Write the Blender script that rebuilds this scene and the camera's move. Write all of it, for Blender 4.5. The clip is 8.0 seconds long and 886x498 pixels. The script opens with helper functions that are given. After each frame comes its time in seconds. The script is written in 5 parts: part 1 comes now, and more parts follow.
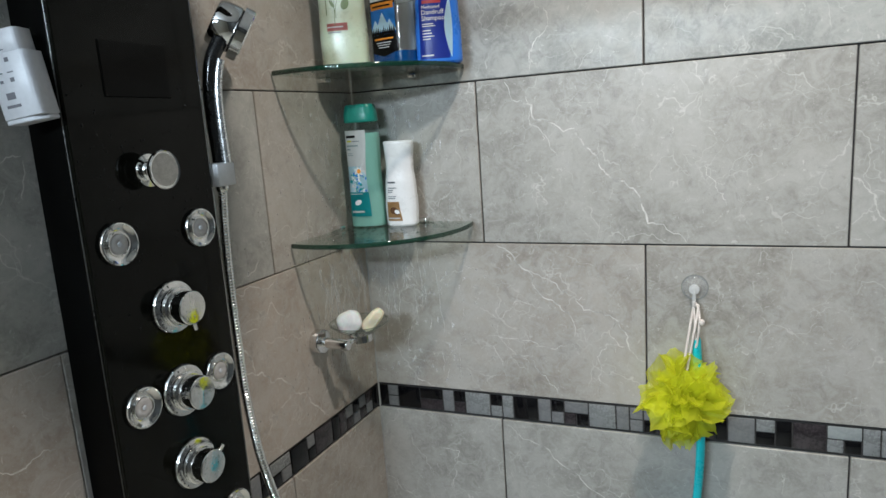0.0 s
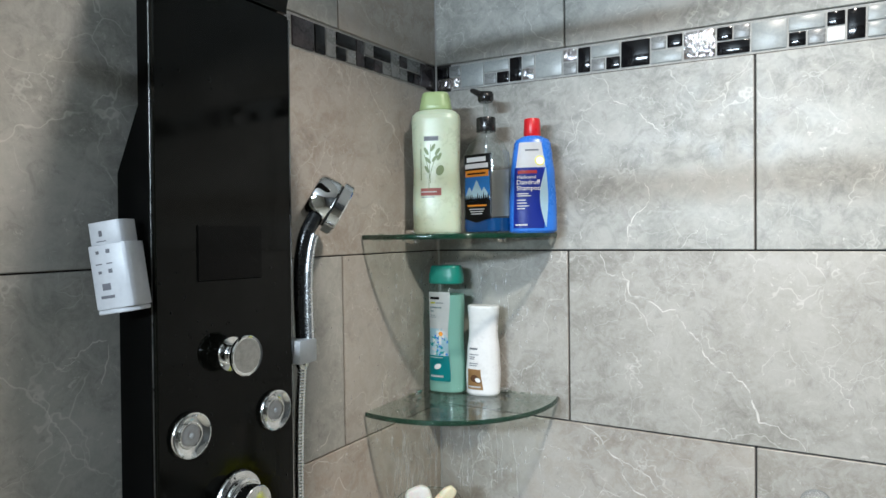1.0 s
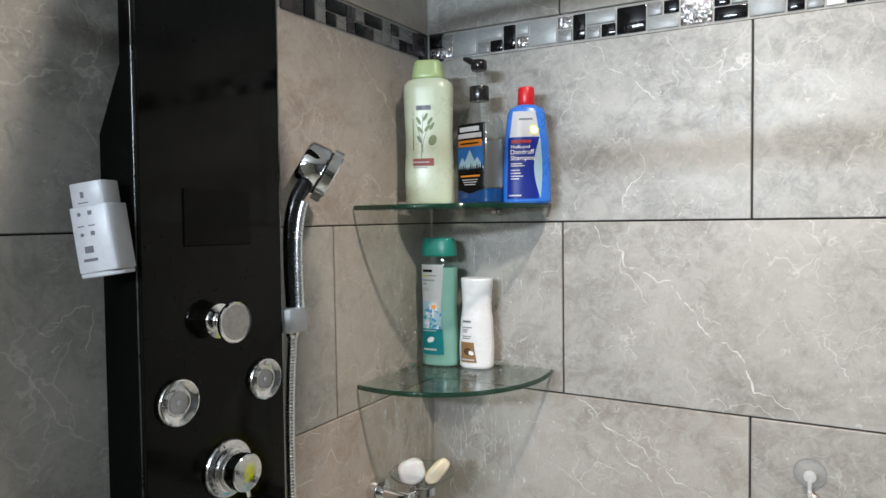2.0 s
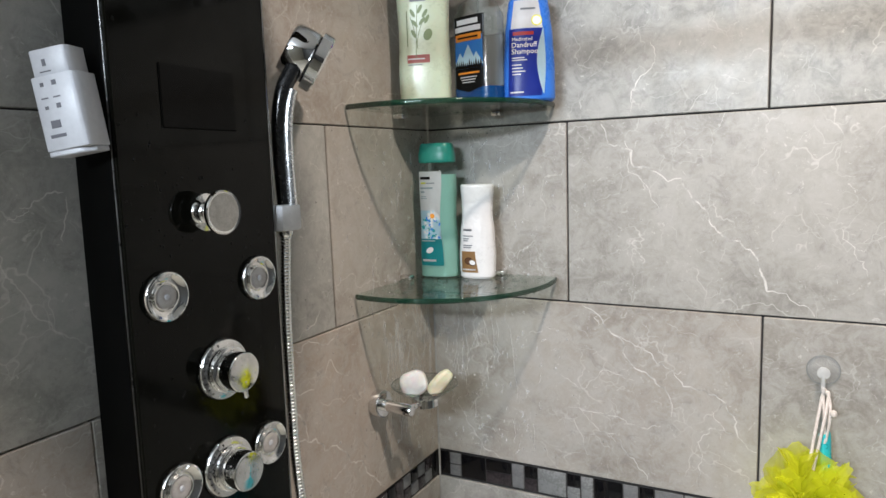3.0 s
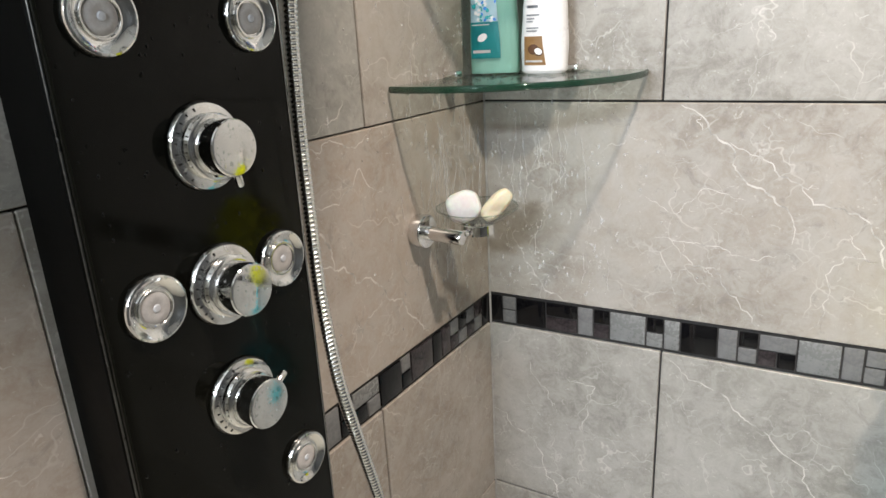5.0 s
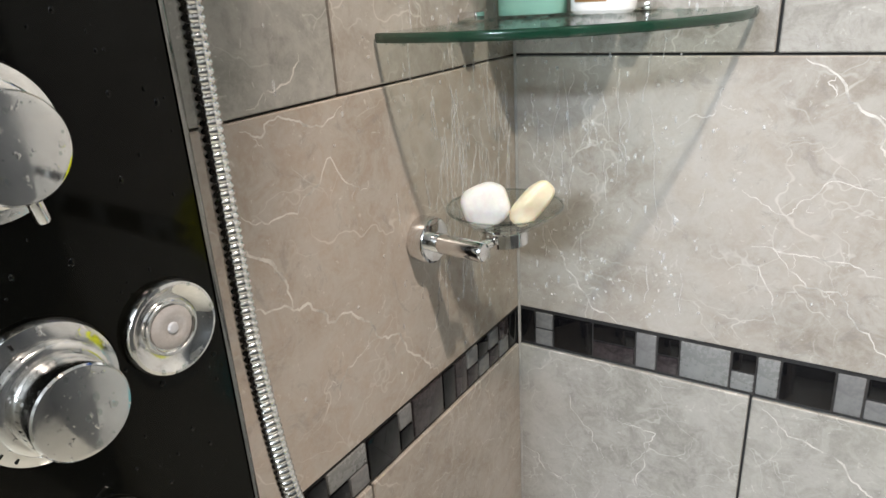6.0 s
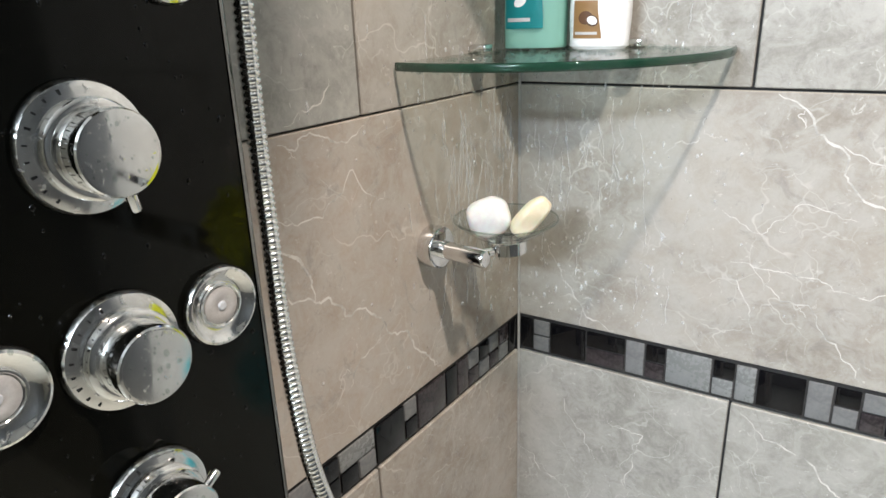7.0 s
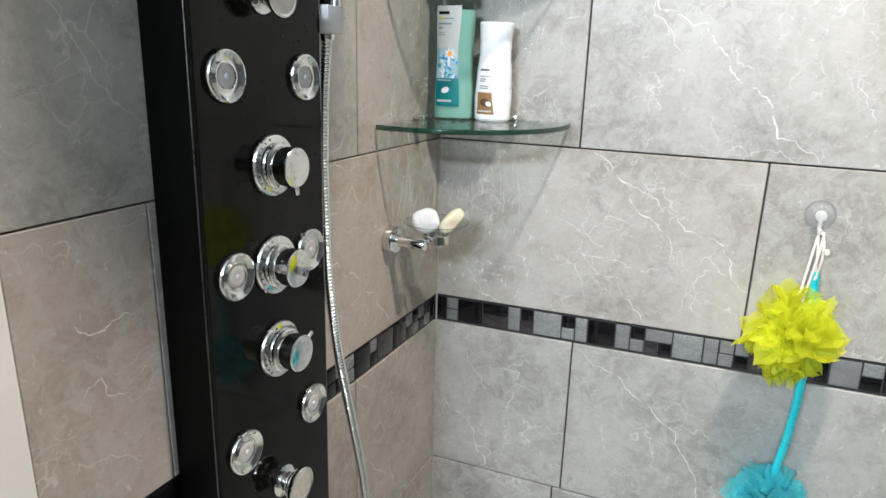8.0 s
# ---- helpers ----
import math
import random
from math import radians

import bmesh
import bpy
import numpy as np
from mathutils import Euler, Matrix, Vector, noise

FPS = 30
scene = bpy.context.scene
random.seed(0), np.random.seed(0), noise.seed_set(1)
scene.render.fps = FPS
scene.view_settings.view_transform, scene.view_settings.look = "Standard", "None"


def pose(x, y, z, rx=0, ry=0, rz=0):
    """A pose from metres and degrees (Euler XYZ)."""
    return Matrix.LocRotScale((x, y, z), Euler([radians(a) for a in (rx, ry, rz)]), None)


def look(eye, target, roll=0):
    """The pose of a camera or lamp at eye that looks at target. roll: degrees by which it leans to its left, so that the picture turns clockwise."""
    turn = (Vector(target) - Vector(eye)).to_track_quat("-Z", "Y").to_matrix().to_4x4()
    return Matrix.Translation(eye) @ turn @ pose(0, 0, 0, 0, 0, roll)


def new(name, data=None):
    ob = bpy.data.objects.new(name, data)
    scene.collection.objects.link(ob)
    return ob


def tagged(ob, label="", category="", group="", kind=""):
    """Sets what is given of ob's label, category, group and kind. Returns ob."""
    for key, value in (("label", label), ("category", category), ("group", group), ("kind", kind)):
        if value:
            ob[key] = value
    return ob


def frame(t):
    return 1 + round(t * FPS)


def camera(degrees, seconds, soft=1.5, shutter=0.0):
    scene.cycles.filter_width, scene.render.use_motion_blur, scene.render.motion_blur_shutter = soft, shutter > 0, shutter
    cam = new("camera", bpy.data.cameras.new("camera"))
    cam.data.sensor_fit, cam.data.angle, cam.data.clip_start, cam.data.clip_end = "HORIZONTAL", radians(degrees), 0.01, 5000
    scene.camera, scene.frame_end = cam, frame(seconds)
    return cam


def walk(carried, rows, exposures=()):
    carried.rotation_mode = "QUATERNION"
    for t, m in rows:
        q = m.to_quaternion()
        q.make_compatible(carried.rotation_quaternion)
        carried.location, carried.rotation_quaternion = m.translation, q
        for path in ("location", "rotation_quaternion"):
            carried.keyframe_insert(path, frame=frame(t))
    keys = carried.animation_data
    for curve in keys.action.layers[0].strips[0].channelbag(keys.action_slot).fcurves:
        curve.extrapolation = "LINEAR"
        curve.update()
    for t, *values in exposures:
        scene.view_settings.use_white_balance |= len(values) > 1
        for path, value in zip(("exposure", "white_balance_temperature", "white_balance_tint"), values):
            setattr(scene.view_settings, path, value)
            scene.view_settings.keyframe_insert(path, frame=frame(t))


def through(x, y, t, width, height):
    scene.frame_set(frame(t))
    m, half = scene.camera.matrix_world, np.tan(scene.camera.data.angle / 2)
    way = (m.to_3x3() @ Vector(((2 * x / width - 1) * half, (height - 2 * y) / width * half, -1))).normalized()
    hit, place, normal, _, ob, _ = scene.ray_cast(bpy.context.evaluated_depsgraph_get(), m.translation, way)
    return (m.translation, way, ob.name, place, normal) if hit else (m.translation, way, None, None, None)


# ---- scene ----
cam = camera(68.5, 8.0)
PATH = [
    (0, (0.723, -1.171, 1.582), (-0.101, 0.611, 1.203), -4.0),
    (0.2, (0.707, -1.148, 1.615), (-0.241, 0.583, 1.292), -4.2),
    (0.3, (0.685, -1.15, 1.626), (-0.285, 0.573, 1.33), -4.6),
    (0.5, (0.666, -1.144, 1.64), (-0.35, 0.562, 1.398), -2.6),
    (0.7, (0.638, -1.136, 1.657), (-0.38, 0.578, 1.5), -1.6),
    (0.8, (0.643, -1.135, 1.664), (-0.366, 0.589, 1.566), -1.3),
    (1, (0.668, -1.119, 1.688), (-0.344, 0.605, 1.641), -0.8),
    (1.2, (0.668, -1.117, 1.693), (-0.337, 0.611, 1.672), -0.5),
    (2.3, (0.654, -1.096, 1.633), (-0.343, 0.629, 1.46), -1.5),
    (2.5, (0.639, -1.088, 1.608), (-0.37, 0.623, 1.373), -1.5),
    (2.8, (0.629, -1.077, 1.594), (-0.351, 0.647, 1.335), -1.6),
    (3, (0.624, -1.073, 1.593), (-0.342, 0.658, 1.332), -2.0),
    (3.3, (0.613, -1.079, 1.591), (-0.33, 0.664, 1.324), -1.4),
    (3.5, (0.619, -1.077, 1.583), (-0.339, 0.66, 1.323), -1.0),
    (3.7, (0.613, -1.077, 1.584), (-0.337, 0.661, 1.307), -1.0),
    (3.8, (0.615, -1.078, 1.564), (-0.346, 0.643, 1.226), -0.2),
    (4, (0.604, -1.071, 1.53), (-0.364, 0.608, 1.034), -0.5),
    (4.2, (0.586, -1.054, 1.502), (-0.407, 0.603, 0.983), -0.6),
    (4.3, (0.584, -1.039, 1.491), (-0.43, 0.606, 0.974), -1.1),
    (4.5, (0.555, -1.007, 1.474), (-0.432, 0.638, 0.908), -2.4),
    (4.6, (0.558, -0.993, 1.47), (-0.391, 0.668, 0.887), -1.8),
    (4.8, (0.511, -0.963, 1.454), (-0.422, 0.707, 0.869), -1.6),
    (5, (0.483, -0.914, 1.446), (-0.525, 0.697, 0.824), -3.1),
    (5.1, (0.447, -0.863, 1.447), (-0.565, 0.73, 0.785), -3.0),
    (5.2, (0.436, -0.83, 1.439), (-0.611, 0.737, 0.769), -2.2),
    (6.3, (0.343, -0.671, 1.415), (-0.702, 0.861, 0.666), -4.0),
    (6.4, (0.346, -0.669, 1.413), (-0.69, 0.868, 0.662), -3.8),
    (6.5, (0.348, -0.674, 1.412), (-0.686, 0.866, 0.666), -3.2),
    (6.6, (0.347, -0.68, 1.419), (-0.68, 0.866, 0.674), -3.2),
    (6.8, (0.362, -0.704, 1.421), (-0.694, 0.843, 0.721), -2.8),
    (7, (0.397, -0.746, 1.431), (-0.684, 0.794, 0.753), -2.2),
    (7.2, (0.433, -0.804, 1.451), (-0.619, 0.762, 0.786), -1.5),
    (7.3, (0.454, -0.843, 1.465), (-0.584, 0.731, 0.8), -0.6),
    (7.5, (0.472, -0.934, 1.47), (-0.466, 0.716, 0.839), -0.8),
    (7.6, (0.487, -0.993, 1.473), (-0.421, 0.677, 0.851), -1.1),
    (7.8, (0.503, -1.077, 1.478), (-0.338, 0.63, 0.862), -0.4),
    (8, (0.523, -1.152, 1.488), (-0.256, 0.605, 0.935), 1.5),
]
EXPOSURES = [(0, -0.68, 5890, 10), (0.5, -0.49, 5920, 10), (1, -0.33, 5910, 10), (2.5, -0.46, 6260, 16), (3.5, -0.28, 6260, 16), (4, -0.26, 6360, 16), (4.5, -0.08, 6460, 16), (5, -0.05, 6460, 16),
             (6.5, 0.14, 6270, 15), (7, 0.17, 6190, 14), (7.5, 0.23, 6110, 14), (8, 0.03, 6020, 13)]
walk(cam, [(t, look(eye, target, roll)) for t, eye, target, roll in PATH], EXPOSURES)

# ---- light ----
world = bpy.data.worlds.new("room_air")
world.use_nodes = True
world.node_tree.nodes["Background"].inputs[0].default_value = (0.9, 0.95, 1.0, 1)
world.node_tree.nodes["Background"].inputs[1].default_value = 0.02
scene.world = world
CEIL = 2.45


def area_lamp(name, place, size, watts, colour, shape="DISK"):
    data = bpy.data.lights.new(name, "AREA")
    data.shape, data.size, data.energy, data.color = shape, size, watts, colour
    ob = new(name, data)
    ob.location = place
    return ob


down = area_lamp("shower_downlight_lamp", (0.69, -0.57, CEIL - 0.012), 0.065, 15.2, (1.0, 0.86, 0.70))
down.data.spread = radians(125)
vanity = area_lamp("vanity_lamp", (0.25, -2.66, 2.14), 0.12, 63.0, (0.82, 0.945, 1.0), "RECTANGLE")
vanity.data.size, vanity.data.size_y = 0.80, 0.12
vanity.rotation_euler = (radians(90), 0, 0)


# ---- materials ----
def material(name, base=(0.5, 0.5, 0.5), rough=0.5, metal=0.0, **extra):
    mat = bpy.data.materials.new(name)
    mat.use_nodes = True
    p = mat.node_tree.nodes["Principled BSDF"]
    p.inputs["Base Color"].default_value = (*base, 1)
    p.inputs["Roughness"].default_value = rough
    p.inputs["Metallic"].default_value = metal
    for key, value in extra.items():
        p.inputs[key.replace("_", " ")].default_value = value
    return mat


class Nodes:
    """Short hands for a node tree."""

    def __init__(self, mat):
        self.t = mat.node_tree
        self.p = self.t.nodes["Principled BSDF"]

    def add(self, kind, **values):
        n = self.t.nodes.new(kind)
        for k, v in values.items():
            if k in n.inputs:
                n.inputs[k].default_value = v
        return n

    def link(self, a, b):
        self.t.links.new(a, b)

    def math(self, op, a, b=None, c=None, clamp=False):
        n = self.t.nodes.new("ShaderNodeMath")
        n.operation, n.use_clamp = op, clamp
        for i, v in enumerate((a, b, c)):
            if v is None:
                continue
            if isinstance(v, (int, float)):
                n.inputs[i].default_value = v
            else:
                self.link(v, n.inputs[i])
        return n.outputs[0]

    def noise(self, vec, scale, detail=3.0, rough=0.5, dist=0.0):
        n = self.add("ShaderNodeTexNoise", Scale=scale, Detail=detail, Roughness=rough, Distortion=dist)
        if vec is not None:
            self.link(vec, n.inputs["Vector"])
        return n.outputs["Fac"]

    def smooth(self, value, low, high, out0=0.0, out1=1.0):
        n = self.t.nodes.new("ShaderNodeMapRange")
        n.interpolation_type = "SMOOTHSTEP"
        self.link(value, n.inputs[0])
        for i, v in enumerate((low, high, out0, out1)):
            n.inputs[i + 1].default_value = v
        return n.outputs[0]

    def mix(self, fac, a, b, blend="MIX"):
        n = self.t.nodes.new("ShaderNodeMix")
        n.data_type, n.blend_type = "RGBA", blend
        for v, i in ((fac, 0), (a, 6), (b, 7)):
            if isinstance(v, (int, float)):
                n.inputs[i].default_value = v
            elif isinstance(v, tuple):
                n.inputs[i].default_value = (*v, 1)
            else:
                self.link(v, n.inputs[i])
        return n.outputs[2]

    def bump(self, height, strength, distance=0.001):
        n = self.add("ShaderNodeBump", Strength=strength, Distance=distance)
        self.link(height, n.inputs["Height"])
        self.link(n.outputs[0], self.p.inputs["Normal"])
        return n


def tile_material():
    """Grey porcelain with a cloudy ground and pale veins. The object's own colour carries, tile by tile,
    where the main vein crosses it (red), how warm the tile is (green), a seed (blue)
    and how strong the vein is (alpha)."""
    mat = material("veined_porcelain", rough=0.3, Specular_IOR_Level=0.3)
    n = Nodes(mat)
    coord = n.add("ShaderNodeTexCoord").outputs["Object"]
    info = n.add("ShaderNodeObjectInfo")
    sep = n.add("ShaderNodeSeparateColor")
    n.link(info.outputs["Color"], sep.inputs[0])
    at, warm, seed, force = sep.outputs[0], sep.outputs[1], sep.outputs[2], info.outputs["Alpha"]
    shift = n.add("ShaderNodeCombineXYZ")
    n.link(n.math("MULTIPLY", seed, 37.0), shift.inputs[0])
    n.link(n.math("MULTIPLY", seed, 11.0), shift.inputs[1])
    n.link(n.math("MULTIPLY", seed, 23.0), shift.inputs[2])
    vec = n.add("ShaderNodeVectorMath")
    n.link(coord, vec.inputs[0]), n.link(shift.outputs[0], vec.inputs[1])
    v = vec.outputs[0]
    xyz = n.add("ShaderNodeSeparateXYZ")
    n.link(coord, xyz.inputs[0])
    # ground: broad clouds and a fine mottle
    cloud = n.smooth(n.noise(v, 5.0, 4.0, 0.55, 0.6), 0.3, 0.7)
    mott = n.smooth(n.noise(v, 30.0, 6.0, 0.7, 1.0), 0.36, 0.64)
    fleck = n.smooth(n.noise(v, 62.0, 4.0, 0.7, 1.8), 0.61, 0.72)
    grey = n.mix(cloud, (0.200, 0.206, 0.187), (0.375, 0.379, 0.353))
    beige = n.mix(cloud, (0.295, 0.245, 0.198), (0.44, 0.378, 0.322))
    base = n.mix(warm, grey, beige)
    base = n.mix(n.math("MULTIPLY", mott, 0.55), base, (0.46, 0.445, 0.42))
    grit = n.smooth(n.noise(v, 190.0, 3.0, 0.7), 0.35, 0.70)
    base = n.mix(n.math("MULTIPLY", fleck, 0.68), base, (0.64, 0.62, 0.59))
    base = n.mix(n.math("MULTIPLY", grit, 0.22), base, (0.50, 0.48, 0.45))
    pits = n.smooth(n.noise(v, 26.0, 6.0, 0.75, 1.4), 0.54, 0.68)
    base = n.mix(n.math("MULTIPLY", pits, 0.36), base, (0.21, 0.20, 0.19))
    # main veins: run down to the right, wandering
    wob = n.math("MULTIPLY", n.math("SUBTRACT", n.noise(v, 9.0, 3.0, 0.5), 0.5), 0.12)
    jag = n.math("MULTIPLY", n.math("SUBTRACT", n.noise(v, 55.0, 3.0, 0.6), 0.5), 0.022)
    along = n.math("ADD", n.math("ADD", xyz.outputs[0], n.math("MULTIPLY", xyz.outputs[2], 0.95)), n.math("ADD", wob, jag))
    line = n.math("SUBTRACT", along, n.math("SUBTRACT", n.math("MULTIPLY", at, 1.2), 0.6))
    main = n.smooth(n.math("ABSOLUTE", line), 0.0003, 0.0021, 1.0, 0.0)
    # a branch, steeper, through the same neighbourhood
    wob2 = n.math("MULTIPLY", n.math("SUBTRACT", n.noise(v, 6.0, 4.0, 0.55, 0.4), 0.5), 0.26)
    lean = n.math("SUBTRACT", n.math("MULTIPLY", xyz.outputs[0], 1.0), n.math("MULTIPLY", xyz.outputs[2], 0.35))
    line2 = n.math("SUBTRACT", n.math("ADD", n.math("ADD", lean, wob2), jag), n.math("SUBTRACT", n.math("MULTIPLY", seed, 0.5), 0.25))
    branch = n.smooth(n.math("ABSOLUTE", line2), 0.0003, 0.0020, 1.0, 0.0)
    branch = n.math("MULTIPLY", branch, n.smooth(n.noise(v, 8.0, 2.0), 0.42, 0.56))
    gaps = n.smooth(n.noise(v, 13.0, 2.0), 0.34, 0.52, 0.25, 1.0)
    # finer crossing veins from cell borders, broken up
    warp = n.add("ShaderNodeVectorMath")
    wn = n.add("ShaderNodeTexNoise", Scale=8.0, Detail=4.0, Roughness=0.55)
    n.link(v, wn.inputs["Vector"])
    ws = n.add("ShaderNodeVectorMath")
    ws.operation = "SCALE"
    ws.inputs["Scale"].default_value = 0.17
    n.link(wn.outputs["Color"], ws.inputs[0])
    n.link(v, warp.inputs[0]), n.link(ws.outputs[0], warp.inputs[1])
    cells = n.add("ShaderNodeTexVoronoi", Scale=7.5)
    cells.feature = "DISTANCE_TO_EDGE"
    n.link(warp.outputs[0], cells.inputs["Vector"])
    fine = n.smooth(cells.outputs["Distance"], 0.001, 0.011, 1.0, 0.0)
    fine = n.math("MULTIPLY", fine, n.smooth(n.noise(v, 11.0, 3.0), 0.48, 0.60))
    cells2 = n.add("ShaderNodeTexVoronoi", Scale=17.0)
    cells2.feature = "DISTANCE_TO_EDGE"
    n.link(warp.outputs[0], cells2.inputs["Vector"])
    hair = n.smooth(cells2.outputs["Distance"], 0.0, 0.022, 1.0, 0.0)
    hair = n.math("MULTIPLY", hair, n.smooth(n.noise(v, 17.0, 2.0), 0.47, 0.62))
    base = n.mix(n.math("MULTIPLY", hair, 0.38), base, (0.62, 0.61, 0.58))
    base = n.mix(n.math("MULTIPLY", fine, 0.42), base, (0.70, 0.68, 0.64))
    base = n.mix(n.math("MULTIPLY", n.math("MULTIPLY", branch, force), 0.8), base, (0.72, 0.70, 0.66))
    base = n.mix(n.math("MULTIPLY", n.math("MULTIPLY", main, gaps), force), base, (0.78, 0.76, 0.72))
    n.link(base, n.p.inputs["Base Color"])
    n.link(n.smooth(n.noise(v, 25.0, 4.0), 0.25, 0.8, 0.30, 0.48), n.p.inputs["Roughness"])
    n.bump(n.noise(v, 14.0, 4.0), 0.10, 0.002)
    return mat


def speckled(name, base, other, scale, rough=0.4, metal=0.0, bump=0.0, **extra):
    """A surface whose colour wanders between two tones at two sizes."""
    mat = material(name, base, rough, metal, **extra)
    n = Nodes(mat)
    coord = n.add("ShaderNodeTexCoord").outputs["Object"]
    a = n.math("MULTIPLY", n.noise(coord, scale, 4.0, 0.6), 0.6)
    b = n.math("MULTIPLY", n.noise(coord, scale * 7.0, 3.0, 0.6), 0.4)
    f = n.smooth(n.math("ADD", a, b), 0.35, 0.65)
    n.link(n.mix(f, base, other), n.p.inputs["Base Color"])
    n.link(n.smooth(f, 0.0, 1.0, max(rough - 0.04, 0.02), rough + 0.06), n.p.inputs["Roughness"])
    if bump:
        n.bump(n.noise(coord, scale * 5.0, 3.0), bump, 0.001)
    return mat


def panel_material():
    """Black gloss with dried water spots."""
    mat = material("black_gloss_panel", (0.0042, 0.0042, 0.0030), 0.07, 0.0, Specular_IOR_Level=0.17)
    n = Nodes(mat)
    coord = n.add("ShaderNodeTexCoord").outputs["Object"]
    cells = n.add("ShaderNodeTexVoronoi", Scale=85.0, Randomness=1.0)
    n.link(coord, cells.inputs["Vector"])
    dots = n.smooth(cells.outputs["Distance"], 0.10, 0.17, 1.0, 0.0)
    dots = n.math("MULTIPLY", dots, n.smooth(n.noise(coord, 11.0, 2.0), 0.54, 0.62))
    smear = n.smooth(n.noise(coord, 6.0, 5.0, 0.6), 0.3, 0.8, 0.05, 0.13)
    n.link(n.math("ADD", smear, n.math("MULTIPLY", dots, 0.2)), n.p.inputs["Roughness"])
    n.link(n.mix(dots, (0.0042, 0.0042, 0.0030), (0.0015, 0.0015, 0.0012)), n.p.inputs["Base Color"])
    n.bump(dots, 0.5, 0.0008)
    return mat


def chrome_material():
    mat = material("wet_chrome", (0.80, 0.80, 0.79), 0.06, 1.0)
    n = Nodes(mat)
    coord = n.add("ShaderNodeTexCoord").outputs["Object"]
    spots = n.smooth(n.noise(coord, 240.0, 2.0), 0.61, 0.74)
    n.link(n.math("ADD", n.smooth(n.noise(coord, 40.0, 4.0, 0.6), 0.3, 0.75, 0.04, 0.19), n.math("MULTIPLY", spots, 0.15)), n.p.inputs["Roughness"])
    n.bump(spots, 0.13, 0.0006)
    return mat


def thin_glass(name, tint, drops=0.0):
    """A clear sheet: tinted light passes, the rest is mirrored by its gloss."""
    mat = bpy.data.materials.new(name)
    mat.use_nodes = True
    t = mat.node_tree
    t.nodes.remove(t.nodes["Principled BSDF"])
    out = t.nodes["Material Output"]
    clear, gloss, mixer, fres, curve, share = (t.nodes.new("ShaderNode" + k) for k in ("BsdfTransparent", "BsdfGlossy", "MixShader", "LayerWeight", "Math", "Math"))
    clear.inputs[0].default_value = (*tint, 1)
    gloss.inputs["Roughness"].default_value = 0.03
    fres.inputs["Blend"].default_value = 0.5
    curve.operation, curve.inputs[1].default_value = "POWER", 4.0
    share.operation, share.inputs[1].default_value, share.inputs[2].default_value = "MULTIPLY_ADD", 0.75, 0.045
    t.links.new(fres.outputs["Facing"], curve.inputs[0])
    t.links.new(curve.outputs[0], share.inputs[0])
    t.links.new(share.outputs[0], mixer.inputs[0])
    t.links.new(clear.outputs[0], mixer.inputs[1])
    t.links.new(gloss.outputs[0], mixer.inputs[2])
    t.links.new(mixer.outputs[0], out.inputs[0])
    if drops:
        coord, bump = t.nodes.new("ShaderNodeTexCoord"), t.nodes.new("ShaderNodeBump")
        nz = t.nodes.new("ShaderNodeTexNoise")
        nz.inputs["Scale"].default_value = 120.0
        t.links.new(coord.outputs["Object"], nz.inputs["Vector"])
        t.links.new(nz.outputs["Fac"], bump.inputs["Height"])
        bump.inputs["Strength"].default_value, bump.inputs["Distance"].default_value = drops, 0.001
        t.links.new(bump.outputs[0], gloss.inputs["Normal"])
    return mat


def crinkle_material():
    mat = material("crinkled_silver_glass", (0.75, 0.72, 0.74), 0.12, 1.0)
    n = Nodes(mat)
    coord = n.add("ShaderNodeTexCoord").outputs["Object"]
    n.bump(n.noise(coord, 70.0, 3.0, 0.5, 1.5), 1.0, 0.006)
    return mat


def ruffle_material(name, colour, deep):
    """Fine plastic net: lets part of the light through."""
    mat = material(name, colour, 0.45)
    n = Nodes(mat)
    coord = n.add("ShaderNodeTexCoord").outputs["Object"]
    n.link(n.mix(n.noise(coord, 30.0, 3.0), colour, deep), n.p.inputs["Base Color"])
    tr, mixer = n.add("ShaderNodeBsdfTranslucent"), n.add("ShaderNodeMixShader", Fac=0.62)
    clear, mixer2 = n.add("ShaderNodeBsdfTransparent"), n.add("ShaderNodeMixShader", Fac=0.36)
    tr.inputs[0].default_value = (*colour, 1)
    n.link(n.p.outputs[0], mixer.inputs[1]), n.link(tr.outputs[0], mixer.inputs[2])
    n.link(mixer.outputs[0], mixer2.inputs[1]), n.link(clear.outputs[0], mixer2.inputs[2])
    n.link(mixer2.outputs[0], n.t.nodes["Material Output"].inputs[0])
    net = n.add("ShaderNodeTexVoronoi", Scale=420.0)
    n.link(coord, net.inputs["Vector"])
    n.bump(net.outputs["Distance"], 0.4, 0.0008)
    return mat


TILE = tile_material()
GROUT_DARK = speckled("dark_grout", (0.022, 0.020, 0.019), (0.045, 0.042, 0.040), 60.0, 0.85, bump=0.3)
GROUT_LIGHT = speckled("pale_grout", (0.30, 0.30, 0.29), (0.42, 0.42, 0.40), 60.0, 0.8, bump=0.3)
PAINT = speckled("white_paint", (0.76, 0.75, 0.73), (0.80, 0.79, 0.77), 3.0, 0.5, bump=0.05)
# unseen floor, made pale and warm to throw light up under the shelves
FLOOR = speckled("bounce_floor_beige", (0.50, 0.48, 0.40), (0.58, 0.55, 0.47), 5.0, 0.4, bump=0.05)
# for unseen walls: dark only to limit bounce light and panel reflections
BOUNCE_DIM = speckled("bounce_dimming_grey", (0.10, 0.10, 0.10), (0.13, 0.13, 0.125), 3.0, 0.5, bump=0.05)
PANEL = panel_material()
CHROME = chrome_material()
